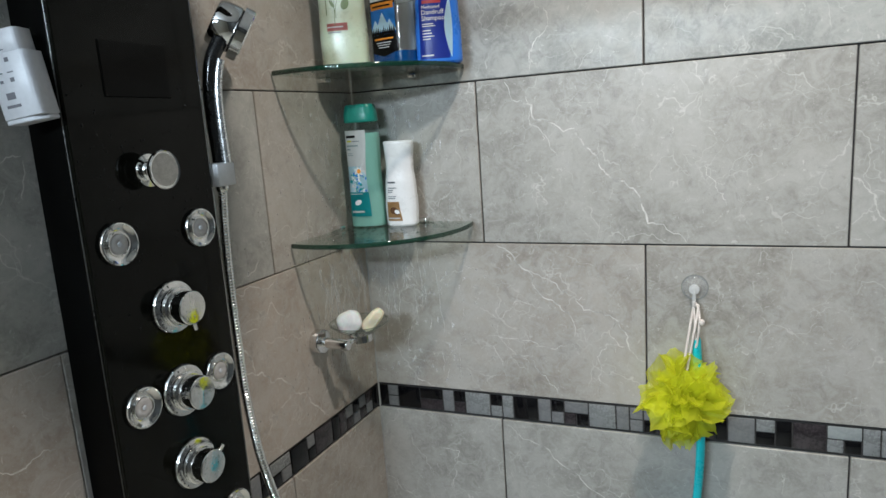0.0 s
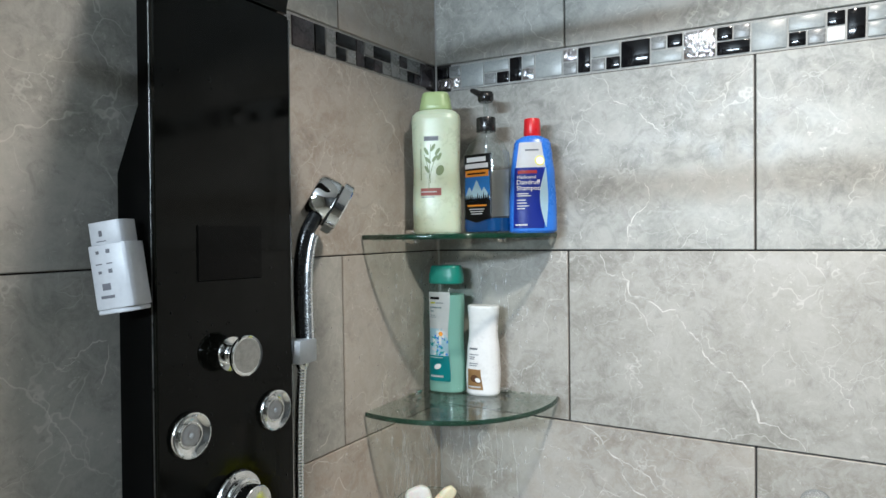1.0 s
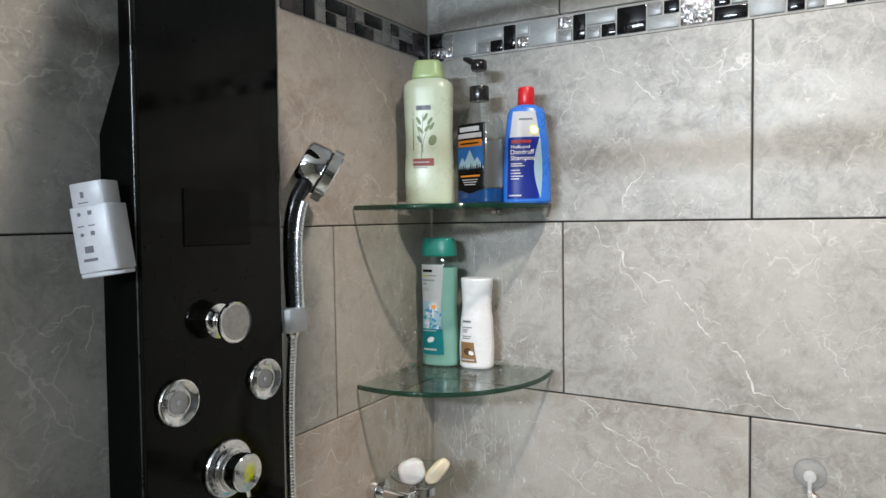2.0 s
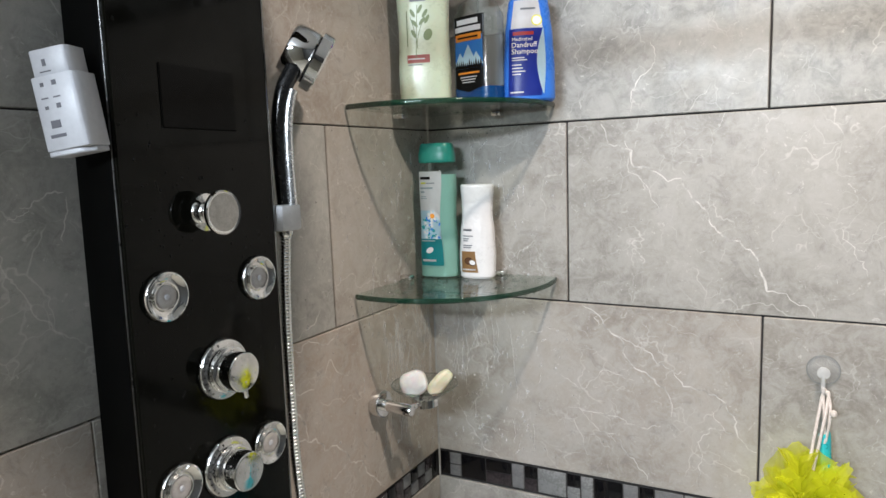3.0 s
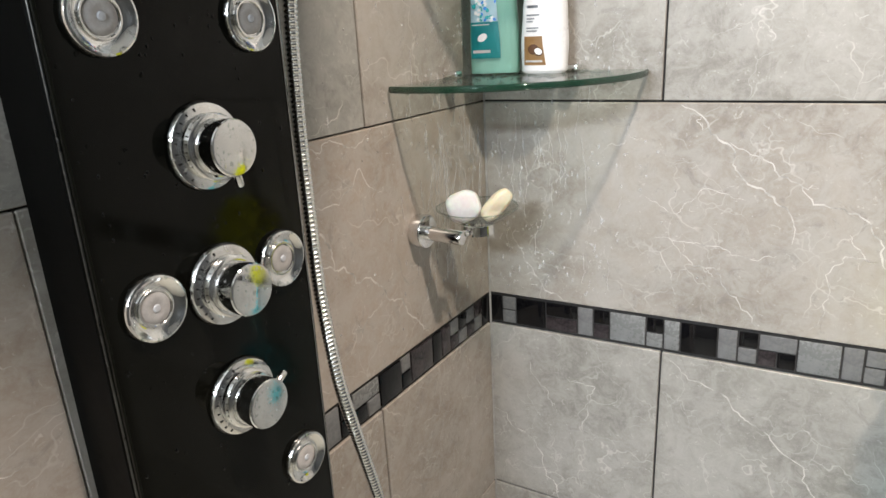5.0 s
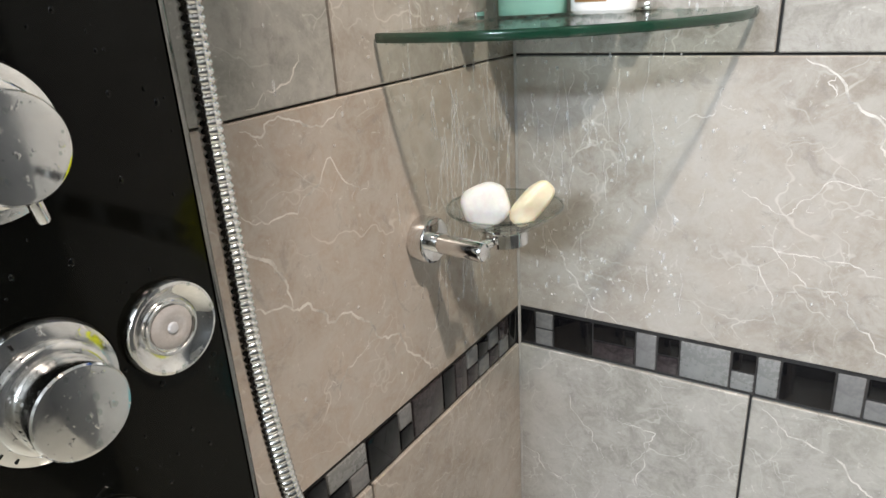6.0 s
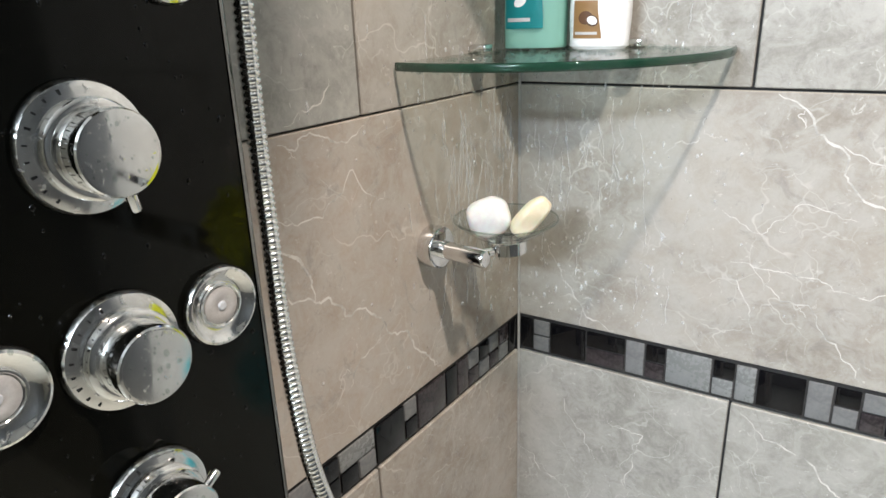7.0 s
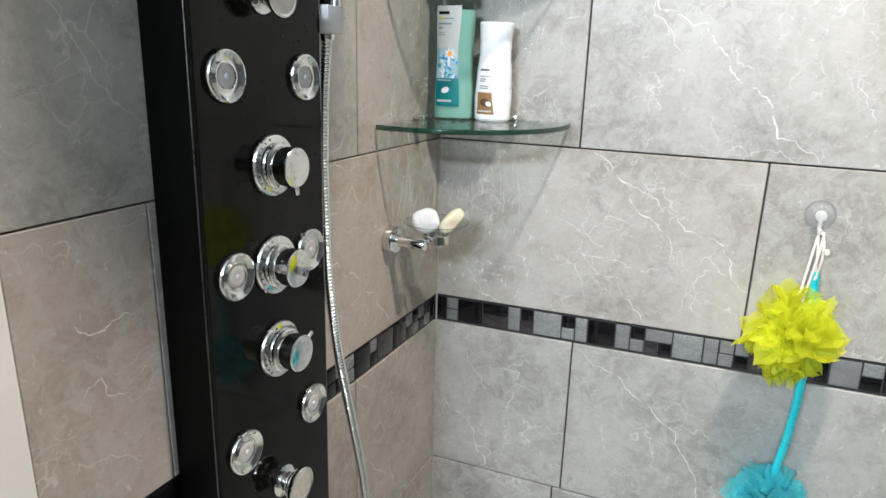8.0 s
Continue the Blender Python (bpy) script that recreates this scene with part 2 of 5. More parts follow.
EDGE_TRIM = speckled("dark_steel_edge", (0.22, 0.22, 0.21), (0.30, 0.30, 0.29), 20.0, 0.12, 1.0)
# same edge steel, darkened and roughened to weaken the left highlight
EDGE_DULL = speckled("subdued_highlight_steel", (0.10, 0.10, 0.10), (0.16, 0.16, 0.15), 20.0, 0.30, 1.0)
PANEL_GLOSS = speckled("glossy_black_side", (0.002, 0.002, 0.0018), (0.003, 0.003, 0.0026), 12.0, 0.06, Specular_IOR_Level=0.4)
PANEL_SIDE = speckled("satin_black_side", (0.002, 0.002, 0.0018), (0.003, 0.003, 0.0028), 12.0, 0.32, Specular_IOR_Level=0.05)
CAULK = speckled("grey_caulk", (0.30, 0.295, 0.285), (0.38, 0.37, 0.355), 40.0, 0.5, bump=0.2)
MIST = speckled("frosted_spray_face", (0.46, 0.43, 0.38), (0.64, 0.60, 0.55), 120.0, 0.45, 0.3, bump=0.3)
RUBBER = speckled("grey_rubber_nub", (0.42, 0.40, 0.39), (0.52, 0.50, 0.49), 80.0, 0.5)
BLACK = speckled("black_plastic", (0.010, 0.010, 0.010), (0.018, 0.018, 0.018), 30.0, 0.18)
SCREEN = material("dark_display", (0.002, 0.002, 0.002), 0.12, Specular_IOR_Level=0.12)
# unseen south wall, its tone picked to warm the bounced light
MID_PAINT = speckled("bounce_warming_grey", (0.36, 0.35, 0.30), (0.40, 0.39, 0.34), 3.0, 0.5, bump=0.05)
WHITE_PL = speckled("white_plastic", (0.52, 0.53, 0.56), (0.58, 0.59, 0.62), 25.0, 0.38)
GREY_PRINT = material("grey_print", (0.13, 0.13, 0.15), 0.5)
GREY_PL = speckled("grey_plastic", (0.60, 0.60, 0.61), (0.68, 0.68, 0.69), 30.0, 0.4)
GLASS = thin_glass("green_tinted_glass", (0.93, 0.965, 0.945), 0.3)
CLEAR = thin_glass("clear_plastic", (0.90, 0.92, 0.92), 0.2)
WATER = thin_glass("clear_water", (0.90, 0.93, 0.92), 0.6)
# water drips, whitened so the colour also carries their glints and caustics
DRIP = material("wet_drip_and_glint", (0.86, 0.87, 0.88), 0.05, Alpha=0.26)
SOFT_CLEAR = material("soft_clear_vinyl", (0.55, 0.56, 0.55), 0.05, Alpha=0.22)
RIM_CLEAR = material("clear_vinyl_rim", (0.40, 0.41, 0.40), 0.06, Alpha=0.52)
NECK_CLEAR = material("clear_vinyl_neck", (0.80, 0.81, 0.80), 0.04, Alpha=0.42)
EDGE = material("glass_edge_green", (0.005, 0.040, 0.022), 0.07, Specular_IOR_Level=0.5, Alpha=0.68)
POLISH = speckled("polished_chrome", (0.74, 0.74, 0.74), (0.82, 0.82, 0.82), 30.0, 0.045, 1.0)
STRIP = speckled("satin_chrome", (0.78, 0.78, 0.78), (0.88, 0.88, 0.88), 40.0, 0.24, 0.85)
BEAD = material("water_bead_on_black", (0.002, 0.002, 0.002), 0.03, Specular_IOR_Level=0.35)
MOSAIC = {
    "k": speckled("black_glass_mosaic", (0.003, 0.003, 0.004), (0.008, 0.008, 0.009), 40.0, 0.06, Specular_IOR_Level=0.3),
    "d": speckled("smoked_glass_mosaic", (0.018, 0.015, 0.017), (0.055, 0.046, 0.050), 30.0, 0.08),
    "g": speckled("grey_glass_mosaic", (0.18, 0.187, 0.187), (0.24, 0.247, 0.247), 30.0, 0.27),
    "m": speckled("slate_glass_mosaic", (0.15, 0.152, 0.156), (0.20, 0.203, 0.205), 30.0, 0.20),
    "l": speckled("pale_glass_mosaic", (0.26, 0.28, 0.28), (0.33, 0.35, 0.345), 30.0, 0.32),
    "p": crinkle_material(),
    "w": speckled("white_glass_mosaic", (0.70, 0.70, 0.69), (0.78, 0.78, 0.77), 30.0, 0.08),
}


# ---- mesh helpers ----
def mesh_of(name, bm, mat, smooth=False, sharp=True):
    bmesh.ops.recalc_face_normals(bm, faces=bm.faces)
    me = bpy.data.meshes.new(name)
    bm.to_mesh(me)
    bm.free()
    me.materials.append(mat)
    if smooth:
        for p in me.polygons:
            p.use_smooth = True
        if sharp:
            me.set_sharp_from_angle(angle=radians(38))
    return me


def part(name, bm, mat, parent=None, label="", smooth=True, m=None, sharp=True):
    ob = new(name, mesh_of(name, bm, mat, smooth, sharp))
    if parent is not None:
        ob.parent = parent
    if m is not None:
        ob.matrix_basis = m
    return tagged(ob, label) if label else ob


def thing(name, label, category, m=None, group="", kind=""):
    ob = new(name)
    ob.empty_display_size = 0.03
    if m is not None:
        ob.matrix_basis = m
    return tagged(ob, label, category, group, kind)


def box(x0, x1, y0, y1, z0, z1, bevel=0.0, seg=1):
    bm = bmesh.new()
    bmesh.ops.create_cube(bm, size=1)
    for v in bm.verts:
        v.co = Vector(((x0 + x1) / 2 + v.co.x * (x1 - x0), (y0 + y1) / 2 + v.co.y * (y1 - y0), (z0 + z1) / 2 + v.co.z * (z1 - z0)))
    if bevel:
        bmesh.ops.bevel(bm, geom=bm.edges[:], offset=bevel, segments=seg, affect="EDGES", profile=0.5)
    return bm


def lathe(profile, axis="z", n=40, bm=None, m=None):
    """Turn (radius, height) pairs about an axis; ends are closed."""
    bm = bm or bmesh.new()
    rings = []
    for r, h in profile:
        ring = []
        for i in range(n):
            a = 2 * math.pi * i / n
            c, s = r * math.cos(a), r * math.sin(a)
            co = Vector((h, c, s)) if axis == "x" else Vector((c, h, s)) if axis == "y" else Vector((c, s, h))
            ring.append(bm.verts.new(m @ co if m is not None else co))
        rings.append(ring)
    for a, b in zip(rings, rings[1:]):
        for i in range(n):
            bm.faces.new((a[i], a[(i + 1) % n], b[(i + 1) % n], b[i]))
    bm.faces.new(rings[0][::-1]), bm.faces.new(rings[-1])
    return bm


def tube(points, radius, n=12, bm=None, flat=1.0):
    """A round rod along points; radius may be a list."""
    bm = bm or bmesh.new()
    pts = [Vector(p) for p in points]
    rad = radius if isinstance(radius, (list, tuple)) else [radius] * len(pts)
    rings, side = [], None
    for i, p in enumerate(pts):
        d = (pts[min(i + 1, len(pts) - 1)] - pts[max(i - 1, 0)]).normalized()
        if side is None:
            side = d.orthogonal().normalized()
        side = (side - d * side.dot(d)).normalized()
        up = d.cross(side)
        rings.append([bm.verts.new(p + rad[i] * (side * math.cos(2 * math.pi * k / n) + up * flat * math.sin(2 * math.pi * k / n))) for k in range(n)])
    for a, b in zip(rings, rings[1:]):
        for k in range(n):
            bm.faces.new((a[k], a[(k + 1) % n], b[(k + 1) % n], b[k]))
    bm.faces.new(rings[0][::-1]), bm.faces.new(rings[-1])
    return bm


def curve_points(ctrl, steps=12):
    """A smooth line through control points."""
    c = [Vector(p) for p in ctrl]
    c = [c[0] * 2 - c[1]] + c + [c[-1] * 2 - c[-2]]
    out = []
    for i in range(1, len(c) - 2):
        for k in range(steps):
            t = k / steps
            a, b, d, e = c[i - 1], c[i], c[i + 1], c[i + 2]
            out.append(0.5 * (2 * b + (d - a) * t + (2 * a - 5 * b + 4 * d - e) * t * t + (3 * b - a - 3 * d + e) * t ** 3))
    return out + [c[-2]]


# ---- the setting ----
X_END, Y_END, TILE_END = 2.60, -2.80, -0.847
X_WEST = -1.20
TILE_X = 1.30
part("floor", box(X_WEST - 0.1, X_END + 0.1, Y_END - 0.1, 0.1, -0.1, 0.0), FLOOR, smooth=False)
tagged(bpy.data.objects["floor"], "unseen bathroom floor, pale and warm to bounce light up", "floor", kind="structure")
part("ceiling", box(X_WEST - 0.1, X_END + 0.1, Y_END - 0.1, 0.1, CEIL, CEIL + 0.1), PAINT, smooth=False)
tagged(bpy.data.objects["ceiling"], "white painted bathroom ceiling", "ceiling", kind="structure")
wall_back = part("wall_north", box(-0.09, X_END + 0.09, 0.0065, 0.09, 0, CEIL), GROUT_DARK, smooth=False)
tagged(wall_back, "shower wall of grey veined porcelain tiles", "wall", kind="structure")
wall_left = part("wall_west", box(-0.09, -0.0065, TILE_END, 0.0065, 0, CEIL), GROUT_DARK, smooth=False)
tagged(wall_left, "shower wall of veined tiles, beige partly from painted warm light", "wall", kind="structure")
w = part("wall_west_end", box(-0.09, 0.004, TILE_END - 0.12, TILE_END, 0, CEIL, 0.003, 2), PAINT, smooth=False)
tagged(w, "white painted end of the shower wall", "wall", kind="structure")
# unseen jamb, added to keep the vanity lamp off the left wall
w = part("shade_jamb", box(-0.09, 0.060, TILE_END - 0.30, TILE_END - 0.1205, 0, CEIL, 0.003, 2), PAINT, smooth=False)
tagged(w, "unseen white jamb added to shade the left shower wall", "wall", kind="structure")
# unseen walls, kept dark so that little light bounces off them
w = part("wall_alcove", box(X_WEST, -0.0905, TILE_END - 0.12, TILE_END, 0, CEIL), BOUNCE_DIM, smooth=False)
tagged(w, "unseen bathroom wall, darkened to hold back bounce light", "wall", kind="structure")
w = part("wall_west_far", box(X_WEST - 0.09, X_WEST, Y_END, TILE_END, 0, CEIL), BOUNCE_DIM, smooth=False)
tagged(w, "unseen bathroom wall, darkened to hold back bounce light", "wall", kind="structure")
w = part("wall_east", box(X_END, X_END + 0.09, Y_END, 0.0065, 0, CEIL), BOUNCE_DIM, smooth=False)
tagged(w, "unseen bathroom wall, darkened to hold back bounce light", "wall", kind="structure")
w = part("wall_south", box(X_WEST - 0.09, X_END + 0.09, Y_END - 0.09, Y_END, 0, CEIL), MID_PAINT, smooth=False)
tagged(w, "unseen bathroom wall, warm grey to tint the bounce light", "wall", kind="structure")


# ---- ceiling lamps and the rod ----
def glow_material(name, strength):
    mat = material(name, (0.9, 0.9, 0.9), 0.5, Emission_Strength=strength)
    mat.node_tree.nodes["Principled BSDF"].inputs["Emission Color"].default_value = (1, 0.97, 0.93, 1)
    return mat


def ceiling_light(x, y, r, drop):
    ob = thing("ceiling_light", "round white ceiling light with a bright diffuser", "lamp", pose(x, y, CEIL))
    part("rim", lathe([(r * 1.25, 0.0), (r * 1.25, -0.006), (r * 1.02, -0.009), (r * 1.02, 0.0)]), PAINT, ob, "white trim ring")
    part("diffuser", lathe([(r, 0.0), (r, -drop), (r * 0.9, -drop - 0.002)]), glow_material("glowing_diffuser", 6.0), ob, "bright milky diffuser")
    return ob


ceiling_light(0.69, -0.57, 0.055, 0.004)
vl = thing("vanity_light", "long white wall light above a mirror", "lamp", pose(0.25, Y_END, 2.14))
part("back_box", box(-0.47, 0.47, 0.001, 0.06, -0.06, 0.06, 0.006, 2), PAINT, vl)
part("diffuser", box(-0.45, 0.45, 0.061, 0.115, -0.045, 0.045, 0.012, 3), glow_material("glowing_bar", 4.0), vl, "bright milky diffuser")
rod = thing("curtain_rod", "chrome curtain rod across the shower opening", "curtain rod")
part("tube", tube([(0.016, -0.86, 1.885), (X_END - 0.012, -0.86, 1.885)], 0.0125, 16), CHROME, rod)
for x0, x1 in ((0.004, 0.018), (X_END - 0.016, X_END)):
    part("flange", lathe([(0.028, x0), (0.028, x0 + 0.006), (0.018, x1)] if x0 < 1 else [(0.018, x0), (0.028, x1 - 0.006), (0.028, x1)], "x", 24,
                         m=Matrix.Translation((0, -0.86, 1.885))), CHROME, rod)


def prism(outline, plane, lo, hi, bevel=0.0, seg=1):
    """An outline of pairs, drawn in 'xy', 'xz' or 'yz', given thickness along the third axis."""
    def put(a, b, c):
        return Vector((a, b, c)) if plane == "xy" else Vector((a, c, b)) if plane == "xz" else Vector((c, a, b))
    bm = bmesh.new()
    low = [bm.verts.new(put(a, b, lo)) for a, b in outline]
    high = [bm.verts.new(put(a, b, hi)) for a, b in outline]
    bm.faces.new(low[::-1]), bm.faces.new(high)
    k = len(outline)
    for i in range(k):
        bm.faces.new((low[i], low[(i + 1) % k], high[(i + 1) % k], high[i]))
    if bevel:
        bmesh.ops.recalc_face_normals(bm, faces=bm.faces)
        caps = [e for e in bm.edges if len(e.link_faces) == 2 and abs(e.link_faces[0].normal.dot(e.link_faces[1].normal)) < 0.75]
        bmesh.ops.bevel(bm, geom=caps, offset=bevel, segments=seg, affect="EDGES", profile=0.5)
    return bm


def ring(outer, inner, h0, h1, axis="z", n=40, m=None, lip=0.0):
    """A band with a hole through it."""
    bm = bmesh.new()
    loops = []
    for r, h in ((inner, h0), (outer, h0), (outer, h1 - lip), (outer - lip, h1), (inner + lip, h1), (inner, h1 - lip)):
        row = []
        for i in range(n):
            a = 2 * math.pi * i / n
            c, s = r * math.cos(a), r * math.sin(a)
            co = Vector((h, c, s)) if axis == "x" else Vector((c, h, s)) if axis == "y" else Vector((c, s, h))
            row.append(bm.verts.new(m @ co if m is not None else co))
        loops.append(row)
    for a, b in zip(loops, loops[1:] + loops[:1]):
        for i in range(n):
            bm.faces.new((a[i], a[(i + 1) % n], b[(i + 1) % n], b[i]))
    return bm


# ---- the shower panel ----
panel = thing("shower_tower", "tall glossy black shower panel with chrome jets and knobs", "shower tower", pose(-0.0080, -0.5865, 1.35, -0.65, 0, 0))
side = [(0.0088, -0.62), (0.0088, 0.408), (0.046, 0.478), (0.046, 0.622), (0.064, 0.622), (0.064, -0.62)]
part("body", prism(side, "xz", -0.1025, 0.098, 0.0015), PANEL_SIDE, panel, "satin black body", smooth=False)
part("front_plate", box(0.0642, 0.070, -0.100, 0.100, -0.625, 0.626, 0.0012), PANEL, panel, "glossy black front plate", smooth=False)
part("side_plate", box(0.016, 0.0638, 0.0983, 0.0992, -0.618, 0.40), PANEL_GLOSS, panel, "glossy black side plate", smooth=False)
for side_y, way, r in ((-0.1003, -1, 0.0012), (0.1003, 1, 0.0060)):
    bead = [(0.0640, side_y)] + [(0.0640 + min(r, 0.0058) * math.cos(a), side_y + way * r * math.sin(a)) for a in [math.pi / 2 * k / 8 for k in range(9)]]
    part("edge_trim", prism(bead, "xy", -0.62, 0.622), EDGE_TRIM if way > 0 else EDGE_DULL, panel, "thin bright rounded edge strip")
bend = [(0.047 + 0.07 * (1 - math.cos(a)), 0.628 + 0.095 * math.sin(a)) for a in (0, 0.3, 0.6, 0.9, 1.2, 1.57)] + [(0.30, 0.723), (0.30, 0.703), (0.145, 0.703)] + [(0.0705 + 0.075 * (1 - math.cos(a)), 0.628 + 0.075 * math.sin(a)) for a in (1.3, 1.0, 0.7, 0.4, 0.1, 0)]
part("neck", prism(bend, "xz", -0.098, 0.098, 0.001), PANEL, panel, "curved black neck")
plate = [(0.301, -0.1), (0.39, -0.1)] + [(0.39 + 0.1 * math.cos(a), 0.1 * math.sin(a)) for a in [math.pi * (k / 18 - 0.5) for k in range(1, 18)]] + [(0.39, 0.1), (0.301, 0.1)]
part("rain_head", prism(plate, "xy", 0.700, 0.724, 0.002), PANEL, panel, "flat black overhead spray plate")
part("display", box(0.0702, 0.0708, -0.0463, 0.0483, 0.2884, 0.3507), SCREEN, panel, "dark switched-off display", smooth=False)
# black strips on two sides imitate the shaded recess of the display
for y0, y1, z0, z1 in ((-0.0478, -0.0464, 0.2870, 0.3507), (-0.0463, 0.0483, 0.2870, 0.2883)):
    part("display_recess_shade", box(0.0701, 0.0712, y0, y1, z0, z1), PANEL_SIDE, panel, "black strip standing in for the recess shade", smooth=False)


def nozzle(y, z, r):
    """A round body jet: dished disc, ring and soft nub."""
    m = Matrix.Translation((0, y, z))
    ob = part("body_jet", lathe([(r * 0.96, 0.0702), (r, 0.0712), (r, 0.0738), (r * 0.96, 0.0756), (r * 0.90, 0.0761), (r * 0.84, 0.0752), (r * 0.74, 0.0731), (r * 0.60, 0.0722), (r * 0.50, 0.0720)], "x", 48, m=m), CHROME, panel, "round dished chrome body jet")
    part("ring", ring(r * 0.58, r * 0.50, 0.0720, 0.0739, "x", 40, m, 0.0005), CHROME, ob)
    part("nub", lathe([(r * 0.46, 0.0720), (r * 0.46, 0.0730), (r * 0.38, 0.0741), (r * 0.20, 0.0744), (r * 0.15, 0.0738), (r * 0.13, 0.0738)], "x", 32, m=m), RUBBER, ob, "pale grey rubber nub")
    part("nub_eye", lathe([(r * 0.12, 0.0738), (r * 0.10, 0.0749), (r * 0.05, 0.0751)], "x", 20, m=m), WHITE_PL, ob, "small pale eye")


for y, z in ((-0.061, 0.1186), (0.0665, 0.1178), (-0.0615, -0.0847), (0.0685, -0.0859), (0.0667, -0.2935), (-0.0622, -0.2926)):
    nozzle(y, z, 0.0262)


def control_knob(y, z, turn, pin=True):
    """A stepped chrome knob with a lever pin."""
    m = Matrix.Translation((0, y, z))
    ob = part("control_knob", lathe([(0.033, 0.0702), (0.0345, 0.0712), (0.0345, 0.0728), (0.0330, 0.0752), (0.0275, 0.0768)], "x", 56, m=m), CHROME, panel, "stepped chrome control knob")
    part("collar", lathe([(0.0235, 0.0768), (0.0232, 0.0785), (0.0258, 0.0790), (0.0258, 0.0835), (0.0248, 0.0845), (0.0225, 0.0848)], "x", 56, m=m), CHROME, ob)
    part("grip", lathe([(0.0195, 0.0848), (0.0195, 0.0862), (0.0216, 0.0872), (0.0216, 0.1034), (0.0208, 0.1043), (0.0190, 0.1046)], "x", 56, m=m), CHROME, ob, "chrome grip with flat face")
    for k in range(9):
        a = radians(108 + k * 15)
        turned = m @ Matrix.Translation((0, 0.0302 * math.cos(a), 0.0302 * math.sin(a))) @ Matrix.Rotation(a, 4, "X")
        part("scale_mark", box(0.0756, 0.0767, -0.0012 if k % 3 else -0.0018, 0.0010, -0.0004 if k % 3 else -0.0008, 0.0004), BLACK, ob, "dark scale mark", smooth=False, m=turned)
    if pin:
        a = radians(turn)
        d = Vector((0, math.cos(a), math.sin(a)))
        c = Vector((0.0985, y, z))
        part("lever_pin", tube([c + d * 0.019, c + d * 0.030, c + d * 0.0312], [0.0031, 0.0031, 0.0024], 14), CHROME, ob)


control_knob(0.0057, 0.0245, -80)
control_knob(0.0030, -0.0881, 40, False)
control_knob(0.0038, -0.1917, 32)


def tall_jet(y, z):
    """A jet on a short waisted stem with a perforated face."""
    m = Matrix.Translation((0, y, z))
    ob = part("stem_jet", lathe([(0.020, 0.0702), (0.020, 0.073), (0.0125, 0.075), (0.0115, 0.0820), (0.0165, 0.0851), (0.0180, 0.0874), (0.0150, 0.0890), (0.0160, 0.0909), (0.0225, 0.0936), (0.0236, 0.0952), (0.0236, 0.0987), (0.0226, 0.0998), (0.0205, 0.0990)],
                              "x", 48, m=m), CHROME, panel, "chrome jet on a waisted stem")
    part("spray_face", lathe([(0.0203, 0.0987), (0.0198, 0.0992), (0.0100, 0.0994)], "x", 40, m=m), MIST, ob, "matt speckled spray face")


tall_jet(-0.0026, 0.1999)
tall_jet(0.002, -0.370)

# beads of water on the front
rng, bm = random.Random(31), bmesh.new()
for _ in range(420):
    y, z = rng.uniform(-0.095, 0.095), rng.choice((rng.gauss(0.18, 0.07), rng.gauss(-0.02, 0.16), rng.uniform(-0.4, 0.3)))
    r = rng.choice((0.0005, 0.0008, 0.0012)) * rng.uniform(0.8, 1.3)
    lathe([(r, 0.0701), (r * 0.8, 0.0701 + r * 0.3), (r * 0.35, 0.0701 + r * 0.45)], "x", 7, bm, Matrix.Translation((0, y, z)) @ Matrix.Diagonal((1, 1, rng.uniform(1, 1.7), 1)))
tagged(part("water_film", bm, BEAD, panel, "small dark water beads"), kind="stuff")

# drops standing on the chrome faces
rng, bm = random.Random(77), bmesh.new()
faces = [(-0.061, 0.1186, 0.0255, 0.0758), (0.0665, 0.1178, 0.0255, 0.0758), (-0.0615, -0.0847, 0.0255, 0.0758), (0.0685, -0.0859, 0.0255, 0.0758), (0.0057, 0.0245, 0.019, 0.1046), (0.0030, -0.0881, 0.019, 0.1046), (0.0038, -0.1917, 0.019, 0.1046)]
for y, z, reach, x in faces:
    for _ in range(16):
        a, q = rng.uniform(0, 6.28), (reach * rng.uniform(0.90, 0.97) if x < 0.08 else reach * math.sqrt(rng.random()))
        r = rng.choice((0.0006, 0.0009, 0.0014)) * rng.uniform(0.8, 1.2)
        lathe([(r, x - 0.0001), (r * 0.85, x + r * 0.35), (r * 0.4, x + r * 0.6)], "x", 8, bm, Matrix.Translation((0, y + q * math.cos(a), z + q * math.sin(a))) @ Matrix.Diagonal((1, 1, rng.uniform(1.0, 1.6), 1)))
tagged(part("water_film", bm, WATER, panel, "small clear water drops on chrome"), kind="stuff")

# holder on the panel's far edge
arm = part("handset_holder", box(0.044, 0.0785, 0.1066, 0.141, 0.168, 0.200, 0.003, 2), GREY_PL, panel, "grey plastic handset holder")

# ---- hand shower and hose ----
hand = thing("hand_shower", "chrome and black hand shower hanging in its holder", "hand shower")
hx, hy = 0.053, -0.456
grip = curve_points([(hx, hy, 1.549), (hx - 0.001, hy, 1.61), (hx, hy + 0.002, 1.655), (hx + 0.005, hy + 0.008, 1.690), (hx + 0.012, hy + 0.021, 1.716)], 8)
part("handle", tube(grip, [0.0078 + 0.003 * (i / (len(grip) - 1)) for i in range(len(grip))], 18), BLACK, hand, "glossy black handle back")
strip = [p + Vector((0.0098, 0.0058, -0.001)) for p in grip[:-8]]
part("front_strip", tube(strip, 0.0060, 16), STRIP, hand, "chrome strip along the handle")
face = Vector((0.60, 0.62, -0.50)).normalized()
hm = Matrix.Translation((0.061, -0.413, 1.736)) @ face.to_track_quat("Z", "Y").to_matrix().to_4x4()
